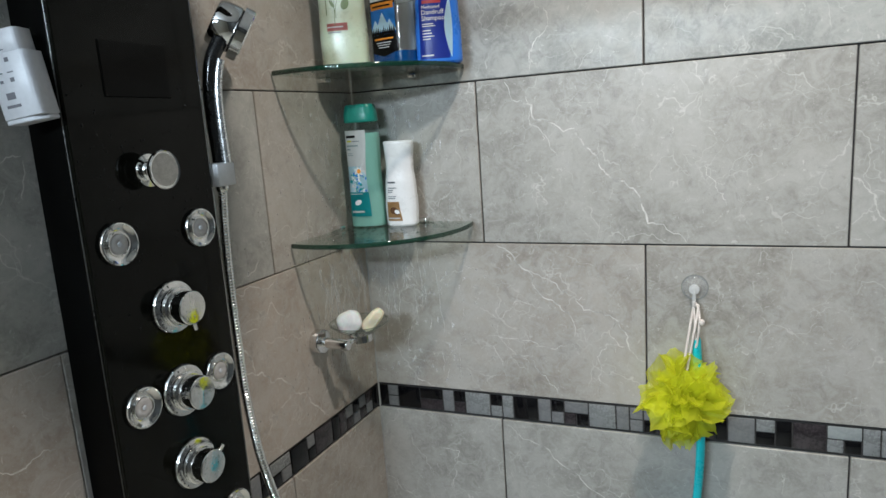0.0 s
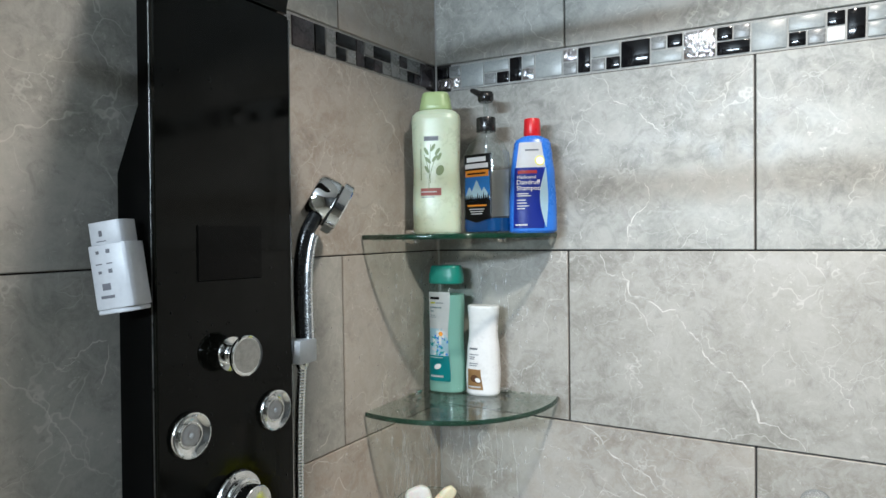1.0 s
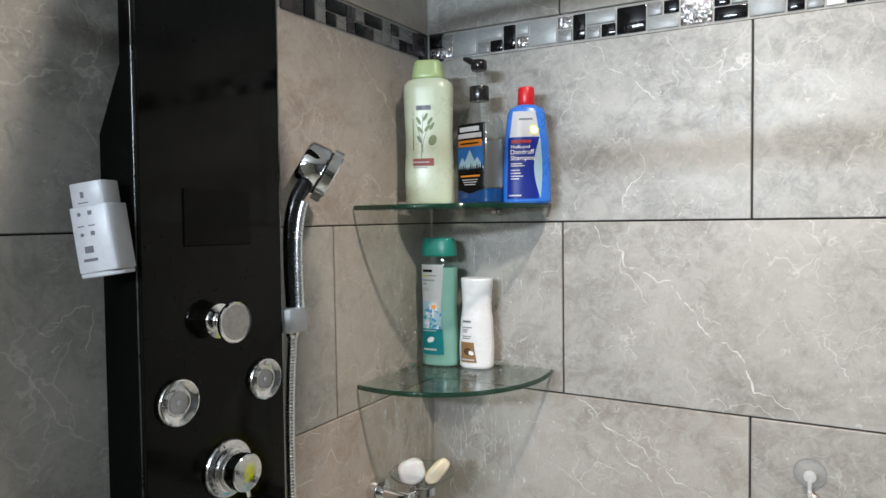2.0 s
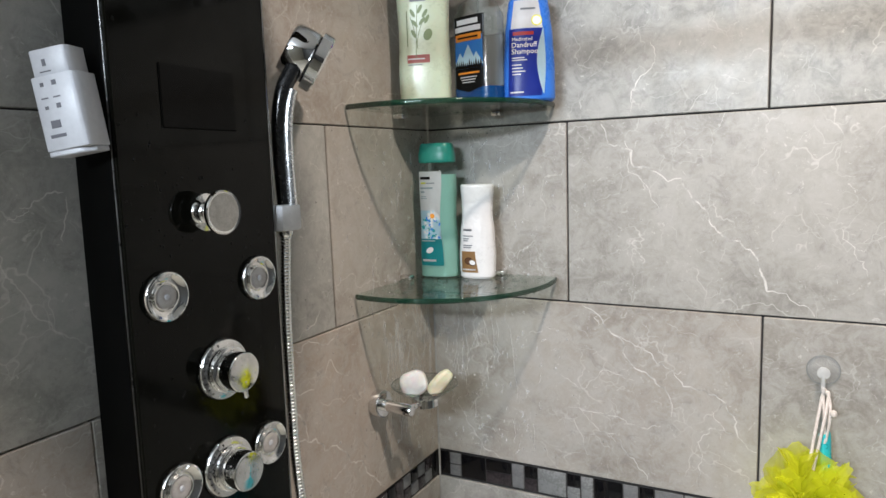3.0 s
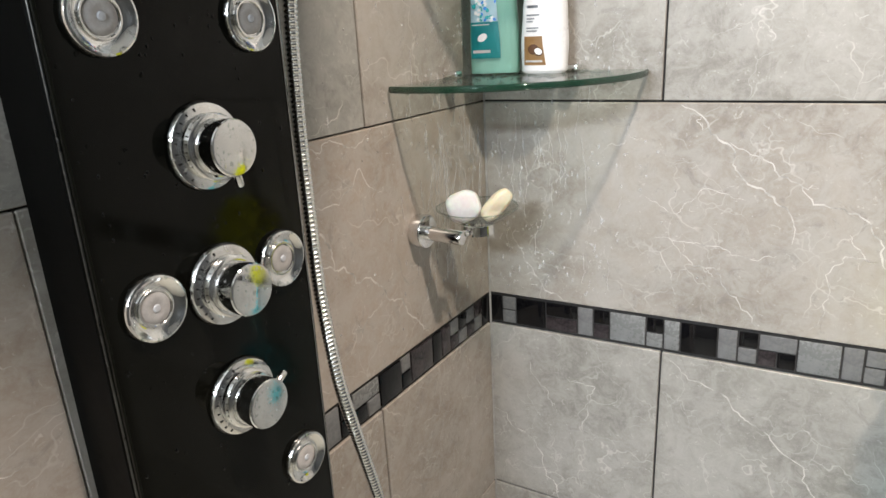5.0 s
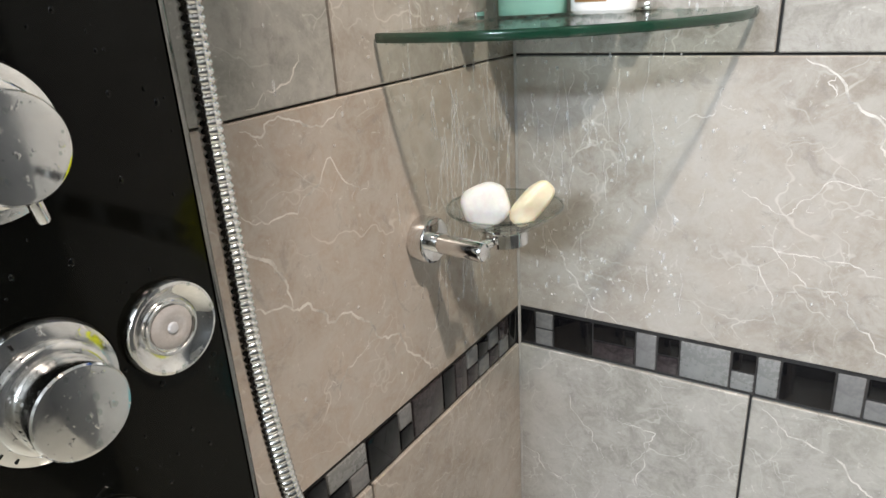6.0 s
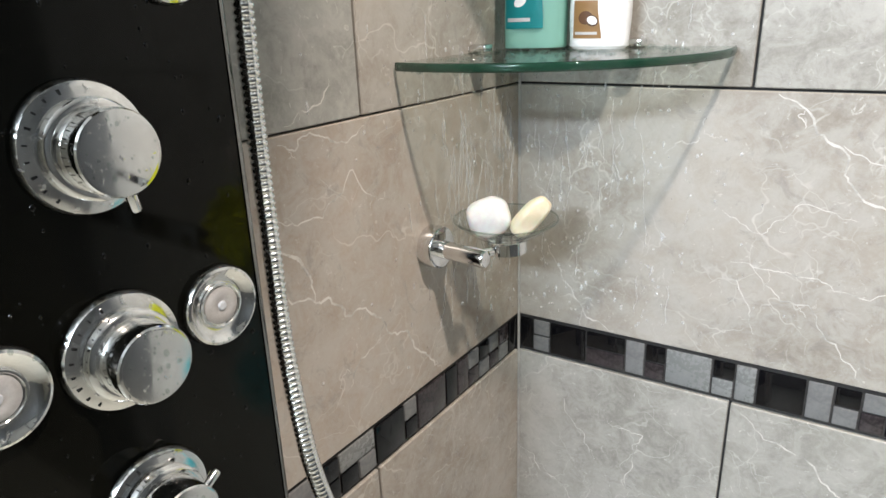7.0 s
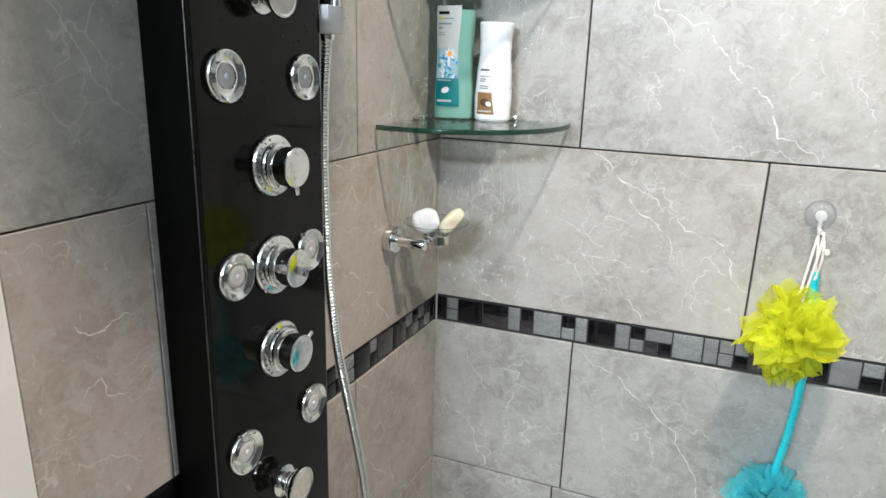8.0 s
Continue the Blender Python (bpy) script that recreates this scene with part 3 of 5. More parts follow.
head = part("head", lathe([(0.0215, -0.022), (0.0300, -0.021), (0.0335, -0.016), (0.0342, 0.008), (0.0330, 0.011)], "z", 48, m=hm), POLISH, hand, "chrome drum-shaped head")
part("head_groove", lathe([(0.0322, 0.011), (0.0322, 0.0132)], "z", 40, m=hm), BLACK, head, "dark groove round the head")
part("head_rim", ring(0.0388, 0.031, 0.0132, 0.028, "z", 48, hm, 0.002), POLISH, head, "chrome outer rim")
part("spray_face", lathe([(0.0308, 0.0132), (0.0308, 0.0245), (0.027, 0.0255)], "z", 40, m=hm), MIST, head, "grey perforated spray face")
part("nut", lathe([(0.0095, 1.5285), (0.0102, 1.530), (0.0102, 1.546), (0.0095, 1.548)], "z", 24, m=Matrix.Translation((hx, hy, 0))), CHROME, hand)


def hose(ctrl, r, pitch):
    """A metal hose: ribs all along its line."""
    pts = curve_points(ctrl, 90)
    length = sum((b - a).length for a, b in zip(pts, pts[1:]))
    n = int(length / pitch) * 5
    # even steps
    acc, line, want = 0.0, [pts[0]], length / n
    for a, b in zip(pts, pts[1:]):
        d = (b - a).length
        while acc + d >= want:
            a = a + (b - a) * ((want - acc) / d)
            line.append(a)
            d, acc = (b - a).length, 0.0
        acc += d
    return tube(line, [r * (0.84, 0.955, 1.0, 1.0, 0.955)[i % 5] for i in range(len(line))], 22)


hz = thing("shower_hose", "ribbed chrome hose hanging from the hand shower", "hose")
part("hose", hose([(hx, hy, 1.508), (0.047, -0.456, 1.44), (0.044, -0.456, 1.36), (0.046, -0.458, 1.28), (0.051, -0.462, 1.21), (0.060, -0.4635, 1.14), (0.064, -0.459, 1.09), (0.065, -0.434, 0.99), (0.065, -0.402, 0.86), (0.063, -0.384, 0.75),
                   (0.057, -0.385, 0.68), (0.048, -0.415, 0.645), (0.045, -0.465, 0.665), (0.036, -0.495, 0.735)], 0.0071, 0.0046), CHROME, hz, "ribbed flexible metal hose")
part("hose_nut", lathe([(0.0078, 1.508), (0.0095, 1.511), (0.0095, 1.526), (0.0085, 1.5275)], "z", 20, m=Matrix.Translation((hx, hy, 0))), CHROME, hz, "chrome hose nut")

# ---- remote on the panel's side ----
rm = Matrix.Translation((0.0405, -0.7000, 1.612)) @ pose(0, 0, 0, 0, -8.0, 21) @ Matrix.Scale(0.84, 4)
remote = thing("remote_control", "white remote control in a holder on the panel side", "remote control", rm)


def slab(x0, x1, z0, z1, y0, y1, r):
    """A slab with rounded front edges."""
    prof = [(x0, y1), (x0, y0 + r * 0.3), (x0 + r * 0.3, y0), (x1 - r, y0), (x1 - r * 0.35, y0 + r * 0.25), (x1, y0 + r), (x1, y1)]
    return prism(prof, "xy", z0, z1, 0.0012, 2)


part("holder", slab(-0.022, 0.030, 0.006, 0.084, -0.030, 0.004, 0.008), WHITE_PL, remote, "white plastic holder", m=None)
top = part("remote_body", slab(-0.019, 0.025, 0.084, 0.112, -0.0275, 0.002, 0.007), WHITE_PL, remote, "white remote body")
part("holder_base", prism([(-0.021, -0.028), (-0.012, -0.029), (0.014, -0.027), (0.029, -0.018), (0.029, 0.003), (-0.021, 0.003)], "xy", 0.0, 0.006, 0.0012), WHITE_PL, remote, "white plastic foot")
for x, z, w, h in ((-0.006, 0.094, 0.004, 0.007), (-0.006, 0.0875, 0.013, 0.0012), (-0.012, 0.073, 0.004, 0.004), (0.002, 0.073, 0.005, 0.005), (-0.012, 0.060, 0.008, 0.0014), (0.002, 0.060, 0.008, 0.0014),
                   (-0.012, 0.049, 0.004, 0.0035), (0.002, 0.049, 0.005, 0.005), (-0.006, 0.029, 0.011, 0.008), (-0.006, 0.019, 0.018, 0.0035)):
    y = -0.0277 if z > 0.085 else -0.0302
    part("key_mark", box(x + 0.003 - w * 0.50, x + 0.003 + w * 0.50, y - 0.0003, y + 0.0002, z, z + h), GREY_PRINT, remote, "grey printed key mark", smooth=False)


# ---- corner shelves ----
def corner_shelf(z):
    ob = thing("corner_shelf", "curved green-edged glass corner shelf with water drops", "shelf", pose(0, 0, z), "glass corner shelves")

    def radius(a):
        return 0.252 + 0.030 * math.sin(2 * a)

    arc = [(radius(a) * math.cos(a), -radius(a) * math.sin(a)) for a in [math.pi / 2 * k / 40 for k in range(41)]]
    arc[0], arc[-1] = (arc[0][0], -0.002), (0.002, arc[-1][1])
    inner = [(x * (1 - 0.004 / math.hypot(x, y)), y * (1 - 0.004 / math.hypot(x, y))) for x, y in arc]
    part("glass", prism([(0.002, -0.002)] + inner, "xy", -0.0036, 0.0036), GLASS, ob, "clear greenish glass sheet", smooth=False)
    part("edge", prism(arc + inner[::-1], "xy", -0.0040, 0.0040, 0.0026, 3), EDGE, ob, "dark green polished glass edge")
    for x, y, rz in ((0.011, -0.110, 0), (0.150, -0.011, -90)):
        clip = part("clip", box(-0.0095, 0.0105, -0.009, 0.009, 0.0040, 0.0125, 0.002, 2), CHROME, ob, "chrome shelf clip", m=pose(x, y, 0, 0, 0, rz))
        part("clip_jaw", box(-0.0095, 0.0105, -0.009, 0.009, -0.0125, -0.0040, 0.002, 2), CHROME, clip)
    # drops of water lying on the sheet
    rng, bm = random.Random(int(z * 1000)), bmesh.new()
    for _ in range(150):
        a, q = rng.uniform(0.06, 1.5), rng.uniform(0.25, 0.96)
        r = rng.choice((0.0016, 0.0026, 0.0042)) * rng.uniform(0.8, 1.4)
        x, y = radius(a) * q * math.cos(a), -radius(a) * q * math.sin(a)
        top_side = 1 if rng.random() < 0.7 else -1
        lathe([(r, 0.0037 * top_side), (r * 0.8, (0.0037 + r * 0.35) * top_side), (r * 0.35, (0.0037 + r * 0.5) * top_side)], "z", 8, bm, Matrix.Translation((x, y, 0)) @ Matrix.Diagonal((1, rng.uniform(0.7, 1.3), 1, 1)))
    # beads hanging along the lower rim
    for _ in range(34):
        a, r = rng.uniform(0.05, 1.52), rng.uniform(0.0014, 0.0030)
        q = 1 - rng.uniform(0.002, 0.012) / radius(a)
        lathe([(r, -0.0039), (r * 0.95, -0.0039 - r * 0.5), (r * 0.5, -0.0039 - r * 1.1)], "z", 8, bm, Matrix.Translation((radius(a) * q * math.cos(a), -radius(a) * q * math.sin(a), 0)))
    tagged(part("water_film", bm, WATER, ob, "small clear water drops"), kind="stuff")
    return ob


SHELF_UP, SHELF_LOW = 1.6835, 1.3865
corner_shelf(SHELF_UP)
corner_shelf(SHELF_LOW)


# ---- bottles ----
def superellipse(hw, hd, p, n):
    out = []
    for i in range(n):
        a = 2 * math.pi * i / n
        c, s = math.cos(a), math.sin(a)
        out.append((hw * math.copysign(abs(c) ** (2 / p), c), hd * math.copysign(abs(s) ** (2 / p), s)))
    return out


def loft(sections, p=2.6, n=40):
    """Rings (z, half width, half depth) skinned into a closed body."""
    bm, rings = bmesh.new(), []
    for z, hw, hd in sections:
        rings.append([bm.verts.new((x, y, z)) for x, y in superellipse(hw, hd, p, n)])
    for a, b in zip(rings, rings[1:]):
        for i in range(n):
            bm.faces.new((a[i], a[(i + 1) % n], b[(i + 1) % n], b[i]))
    bm.faces.new(rings[0][::-1]), bm.faces.new(rings[-1])
    return bm


def smooth_sections(keys, steps=5):
    out = []
    for (z0, w0, d0), (z1, w1, d1) in zip(keys, keys[1:]):
        for k in range(steps):
            t = k / steps
            out.append((z0 + (z1 - z0) * t, w0 + (w1 - w0) * (t * t * (3 - 2 * t)), d0 + (d1 - d0) * (t * t * (3 - 2 * t))))
    return out + [keys[-1]]


class Skin:
    """The front of a lofted bottle, to lay labels and print on."""

    def __init__(self, sections, p=2.6):
        self.s, self.p = sections, p

    def size(self, z):
        for (z0, w0, d0), (z1, w1, d1) in zip(self.s, self.s[1:]):
            if z0 <= z <= z1:
                t = (z - z0) / max(z1 - z0, 1e-6)
                return w0 + (w1 - w0) * t, d0 + (d1 - d0) * t
        return self.s[-1][1:]

    def at(self, x, z, lift, back=False):
        hw, hd = self.size(z)
        q = min(abs(x) / hw, 0.985)
        y = -(hd * (1 - q ** self.p) ** (1 / self.p) + lift)
        return Vector((x, -y if back else y, z))

    def patch(self, outline_left, outline_right, z0, z1, lift, nx=14, nz=22, back=False):
        bm = bmesh.new()
        grid = []
        for j in range(nz + 1):
            z = z0 + (z1 - z0) * j / nz
            a, b = outline_left(z), outline_right(z)
            grid.append([bm.verts.new(self.at(a + (b - a) * i / nx, z, lift, back)) for i in range(nx + 1)])
        for r0, r1 in zip(grid, grid[1:]):
            for i in range(nx):
                bm.faces.new((r0[i], r0[i + 1], r1[i + 1], r1[i]))
        geom = bmesh.ops.solidify(bm, geom=bm.faces[:], thickness=0.0002)
        return bm

    def block(self, x0, x1, z0, z1, lift, back=False):
        return self.patch(lambda z: x0, lambda z: x1, z0, z1, lift, 6, 4, back)

    def blob(self, cx, cz, rx, rz, lift, turn=0.0):
        """A small oval lying on the skin."""
        bm, ca, sa = bmesh.new(), math.cos(turn), math.sin(turn)
        mid = bm.verts.new(self.at(cx, cz, lift))
        rim = []
        for k in range(20):
            u, v = rx * math.cos(k * math.pi / 10), rz * math.sin(k * math.pi / 10)
            rim.append(bm.verts.new(self.at(cx + u * ca - v * sa, cz + u * sa + v * ca, lift)))
        for k in range(20):
            bm.faces.new((mid, rim[k], rim[(k + 1) % 20]))
        return bm

    def line(self, pts, width, lift):
        """A thin printed stroke."""
        bm, prev = bmesh.new(), None
        for k, (x, z) in enumerate(pts):
            x2, z2 = pts[min(k + 1, len(pts) - 1)]
            x1, z1 = pts[max(k - 1, 0)]
            d = Vector((x2 - x1, z2 - z1)).normalized()
            pair = [bm.verts.new(self.at(x - d.y * width * s, z + d.x * width * s, lift)) for s in (-0.5, 0.5)]
            if prev:
                bm.faces.new((prev[0], pair[0], pair[1], prev[1]))
            prev = pair
        return bm

    def text(self, words, cx, cz, size, lift, align="CENTER"):
        """Lettering in the built-in font, laid on the skin."""
        data = bpy.data.curves.new("lettering", "FONT")
        data.body, data.size, data.align_x, data.resolution_u = words, size, align, 2
        probe = new("probe", data)
        me = bpy.data.meshes.new_from_object(probe.evaluated_get(bpy.context.evaluated_depsgraph_get()))
        bpy.data.objects.remove(probe)
        bm = bmesh.new()
        bm.from_mesh(me)
        for v in bm.verts:
            v.co = self.at(cx + v.co.x, cz + v.co.y, lift)
        bpy.data.meshes.remove(me)
        return bm


def plain(name, colour, rough=0.4, **extra):
    return speckled(name, colour, tuple(min(c * 1.05, 1) for c in colour), 25.0, rough, **extra)


def tinted_liquid(name, colour, through=0.35):
    mat = material(name, colour, 0.12)
    n = Nodes(mat)
    tr, mixer = n.add("ShaderNodeBsdfTranslucent"), n.add("ShaderNodeMixShader", Fac=through)
    tr.inputs[0].default_value = (*colour, 1)
    n.link(n.p.outputs[0], mixer.inputs[1]), n.link(tr.outputs[0], mixer.inputs[2])
    n.link(mixer.outputs[0], n.t.nodes["Material Output"].inputs[0])
    return mat


PRINT_WHITE = plain("white_print", (0.78, 0.78, 0.78), 0.35)
PRINT_BLACK = plain("black_print", (0.006, 0.006, 0.006), 0.35, Specular_IOR_Level=0.2)
PRINT_RED = plain("red_print", (0.52, 0.05, 0.05), 0.4)
PRINT_GREEN = plain("grey_green_print", (0.16, 0.22, 0.10), 0.45)
PRINT_ORANGE = plain("orange_print", (0.85, 0.33, 0.03), 0.4)
PRINT_BLUE = plain("deep_blue_print", (0.012, 0.035, 0.36), 0.35)
PRINT_SKY = plain("sky_blue_print", (0.04, 0.25, 0.70), 0.35)
PRINT_TEAL = plain("teal_print", (0.01, 0.33, 0.35), 0.35)
PRINT_PALE = plain("pale_blue_print", (0.55, 0.74, 0.82), 0.35)
PRINT_TAN = plain("tan_print", (0.45, 0.27, 0.11), 0.4)
PRINT_BROWN = plain("brown_print", (0.10, 0.045, 0.018), 0.4)
PRINT_YELLOW = plain("yellow_print", (0.75, 0.72, 0.05), 0.4)
PRINT_GREY = plain("grey_label_print", (0.22, 0.24, 0.27), 0.4)

# pale green shampoo
keys = [(0, 0.038, 0.023), (0.004, 0.0425, 0.027), (0.05, 0.0432, 0.0275), (0.115, 0.0412, 0.0262), (0.175, 0.0430, 0.0272), (0.203, 0.0438, 0.0275), (0.211, 0.0425, 0.0262), (0.217, 0.0370, 0.0230), (0.220, 0.0300, 0.0200)]
sec = smooth_sections(keys)
b = thing("shampoo_bottle", "pale green shampoo bottle with leaf print on glass shelf", "bottle", pose(0.066, -0.112, SHELF_UP + 0.0040, 0, 0, 22))
sk = Skin(sec, 2.8)
part("body", loft(sec, 2.8), plain("pale_green_pearl", (0.50, 0.57, 0.43), 0.3, Subsurface_Weight=0.1), b)
part("cap", loft(smooth_sections([(0.2202, 0.0280, 0.0205), (0.222, 0.0292, 0.0215), (0.240, 0.0262, 0.0200), (0.249, 0.0240, 0.0185), (0.252, 0.0215, 0.0160)], 3), 3.0), plain("green_cap", (0.36, 0.47, 0.22), 0.3), b, "green snap cap")
part("brand_mark", sk.block(-0.018, 0.008, 0.164, 0.172, 0.0003), PRINT_GREY, b, "dark script brand mark")
for x0, z0, x1, z1 in ((-0.010, 0.075, -0.006, 0.158), (-0.008, 0.098, 0.010, 0.150), (-0.007, 0.090, -0.018, 0.140)):
    pts = [(x0 + (x1 - x0) * (k / 8) ** 1.5, z0 + (z1 - z0) * k / 8) for k in range(9)]
    part("stem_print", sk.line(pts, 0.0011, 0.0004), PRINT_GREEN, b)
for cx, cz, t in ((-0.014, 0.146, 0.5), (-0.002, 0.152, -0.5), (0.006, 0.145, -0.6), (-0.011, 0.130, 0.7), (0.001, 0.133, -0.7), (0.009, 0.136, -0.5), (-0.013, 0.114, 0.5)):
    part("leaf_print", sk.blob(cx, cz, 0.0028, 0.0075, 0.0004, t), PRINT_GREEN, b)
part("olive_print", sk.blob(0.010, 0.112, 0.0068, 0.0095, 0.0004, -0.4), PRINT_GREEN, b)
part("red_band", sk.block(-0.025, 0.012, 0.068, 0.081, 0.0004), plain("faded_red_print", (0.48, 0.14, 0.12), 0.4), b, "faded red print band")
part("print_line", sk.block(-0.024, 0.004, 0.0735, 0.0755, 0.0006), PRINT_WHITE, b)
part("print_line", sk.block(-0.024, 0.000, 0.0645, 0.0660, 0.0004), PRINT_GREY, b)
part("print_line", sk.block(-0.0245, -0.0232, 0.095, 0.150, 0.0004), PRINT_GREEN, b)

# clear pump bottle with a blue rest
keys = [(0, 0.034, 0.023), (0.003, 0.0375, 0.026), (0.10, 0.0375, 0.026), (0.135, 0.0370, 0.0255), (0.155, 0.0290, 0.0210), (0.168, 0.0150, 0.0145), (0.176, 0.0125, 0.0125)]
sec = smooth_sections(keys)
b = thing("soap_pump_bottle", "clear pump bottle, nearly empty, with mountain label", "bottle", pose(0.148, -0.076, SHELF_UP + 0.0040, 0, 0, -13) @ Matrix.Diagonal((1.15, 1.08, 1.02, 1.0)))
sk = Skin(sec, 3.0)
part("body", loft(sec, 3.0), CLEAR, b, "clear plastic body")
part("liquid", loft([(0.003, 0.0345, 0.0232), (0.005, 0.0362, 0.0247), (0.026, 0.0362, 0.0247), (0.0262, 0.034, 0.023)], 3.0), tinted_liquid("blue_liquid", (0.01, 0.09, 0.30)), b, "rest of blue liquid")
part("back_label", sk.block(-0.027, 0.027, 0.030, 0.112, 0.0003, True), PRINT_WHITE, b, "white back label")
lab = part("front_label", sk.patch(lambda z: -0.027 + 0.02 * max(0, 0.034 - z), lambda z: 0.027 - 0.02 * max(0, 0.034 - z), 0.026, 0.136, 0.0004), PRINT_BLACK, b, "black label with blue mountain")
for x in (-0.0262, 0.0254):
    part("label_edge", sk.block(x, x + 0.0008, 0.030, 0.134, 0.0007), PRINT_GREY, lab)
part("label_tip", sk.patch(lambda z: -0.026 * (z - 0.018) / 0.008, lambda z: 0.026 * (z - 0.018) / 0.008, 0.0185, 0.026, 0.0004, 8, 3), PRINT_BLACK, lab)
part("sky_field", sk.block(-0.0245, 0.0245, 0.055, 0.105, 0.0008), PRINT_SKY, lab)
rng = random.Random(3)
for cx, w, h in ((-0.014, 0.012, 0.020), (0.001, 0.016, 0.031), (0.015, 0.011, 0.019)):
    part("mountain_print", sk.patch(lambda z, cx=cx, w=w, h=h: cx - w * (1 - (z - 0.060) / (h + 0.001)), lambda z, cx=cx, w=w, h=h: cx + w * (1 - (z - 0.060) / (h + 0.001)), 0.060, 0.060 + h, 0.0011, 6, 8), PRINT_PALE, lab)
for k in range(13):
    x, h = -0.0235 + k * 0.0038, rng.uniform(0.009, 0.016)
    part("tree_print", sk.patch(lambda z, x=x, h=h: x - 0.0026 * (1 - (z - 0.055) / (h + 0.0005)), lambda z, x=x, h=h: x + 0.0026 * (1 - (z - 0.055) / (h + 0.0005)), 0.055, 0.055 + h, 0.0013, 2, 3), PRINT_BLACK, lab)
part("brand_mark", sk.block(-0.020, 0.018, 0.123, 0.131, 0.0008), PRINT_WHITE, lab)
part("brand_mark", sk.block(-0.024, 0.022, 0.112, 0.120, 0.0008), PRINT_WHITE, lab)
part("orange_band", sk.block(-0.023, 0.023, 0.0975, 0.1085, 0.0011), PRINT_ORANGE, lab)
part("print_line", sk.block(-0.018, 0.018, 0.1015, 0.1040, 0.0014), PRINT_BLACK, lab)
part("print_line", sk.block(-0.019, 0.019, 0.0465, 0.0495, 0.0008), PRINT_ORANGE, lab)
for z, w in ((0.041, 0.015), (0.037, 0.013), (0.033, 0.011)):
    part("print_line", sk.block(-w, w, z, z + 0.0014, 0.0008), PRINT_WHITE, lab)
part("collar", lathe([(0.0150, 0.1765), (0.0155, 0.178), (0.0155, 0.199), (0.0148, 0.201)], "z", 28), BLACK, b, "black ribbed collar")
part("pump_stem", lathe([(0.0042, 0.2012), (0.0042, 0.228)], "z", 16), CLEAR, b)
part("dip_tube", lathe([(0.002, 0.006), (0.002, 0.176)], "z", 10), CLEAR, b)
pump = part("pump_head", lathe([(0.0105, 0.2282), (0.0128, 0.232), (0.0128, 0.242), (0.0100, 0.246)], "z", 24), BLACK, b, "black pump head")
part("spout", tube([(0.006, -0.002, 0.240), (-0.010, -0.002, 0.244), (-0.020, -0.002, 0.250), (-0.027, -0.002, 0.2535)], [0.0062, 0.0058, 0.0050, 0.0036], 14), BLACK, pump)

# blue dandruff shampoo
keys = [(0, 0.038, 0.021), (0.004, 0.0415, 0.024), (0.05, 0.0412, 0.024), (0.10, 0.0385, 0.0235), (0.135, 0.0345, 0.022), (0.155, 0.0318, 0.021), (0.161, 0.0290, 0.0195), (0.166, 0.0205, 0.0160), (0.168, 0.0150, 0.0140)]
sec = smooth_sections(keys)
b = thing("dandruff_shampoo_bottle", "blue shampoo bottle with red cap and white label", "bottle", pose(0.226, -0.052, SHELF_UP + 0.0040, 0, 0, 24))
sk = Skin(sec, 2.5)
part("body", loft(sec, 2.5), plain("bright_blue_plastic", (0.035, 0.16, 0.58), 0.28), b)
part("cap", lathe([(0.0142, 0.1682), (0.0150, 0.170), (0.0140, 0.196), (0.0130, 0.1985), (0.0100, 0.1995)], "z", 32), plain("red_cap", (0.52, 0.012, 0.018), 0.3), b, "red screw cap")
lab = part("label", sk.patch(lambda z: -0.0345 + 0.004 * (z / 0.15), lambda z: 0.020 - 0.10 * max(0, 0.06 - z) * 0.25 - 0.000 * z, 0.008, 0.112, 0.0004), PRINT_BLUE, b, "deep blue label field")
part("white_field", sk.patch(lambda z: -0.029 + 0.14 * (z - 0.113), lambda z: 0.0215 - 0.16 * (z - 0.113), 0.1125, 0.156, 0.0004), PRINT_WHITE, b, "white label field")
part("white_sweep", sk.patch(lambda z: 0.0215 - 0.0100 * math.sin((z - 0.01) / 0.102 * math.pi), lambda z: 0.0225 + 0.003 * math.sin((z - 0.01) / 0.102 * math.pi), 0.010, 0.112, 0.0006), PRINT_PALE, b, "pale curved sweep")
part("seal", sk.blob(0.012, 0.124, 0.0085, 0.0085, 0.0008), PRINT_YELLOW, lab, "pale round seal")
part("seal_field", sk.blob(0.012, 0.124, 0.0068, 0.0068, 0.0011), PRINT_WHITE, lab)
part("brand_mark", sk.block(-0.013, 0.010, 0.1410, 0.1438, 0.0008), PRINT_GREY, lab)
part("red_band", sk.block(-0.026, 0.007, 0.102, 0.1075, 0.0009), PRINT_RED, lab)
part("lettering", sk.text("Medicated", -0.0275, 0.0935, 0.0078, 0.0009, "LEFT"), PRINT_WHITE, lab)
part("lettering", sk.text("Dandruff", -0.0285, 0.0835, 0.0112, 0.0009, "LEFT"), PRINT_WHITE, lab)
part("lettering", sk.text("Shampoo", -0.0285, 0.0735, 0.0112, 0.0009, "LEFT"), PRINT_WHITE, lab)
for z, w in ((0.0665, 0.020), (0.0630, 0.024), (0.0555, 0.015), (0.0505, 0.017), (0.0455, 0.021), (0.0410, 0.014)):
    part("print_line", sk.block(-0.028, -0.028 + w, z, z + 0.0016, 0.0008), PRINT_WHITE, lab)
part("print_line", sk.block(-0.0315, -0.010, 0.0125, 0.0150, 0.0008), PRINT_WHITE, lab)

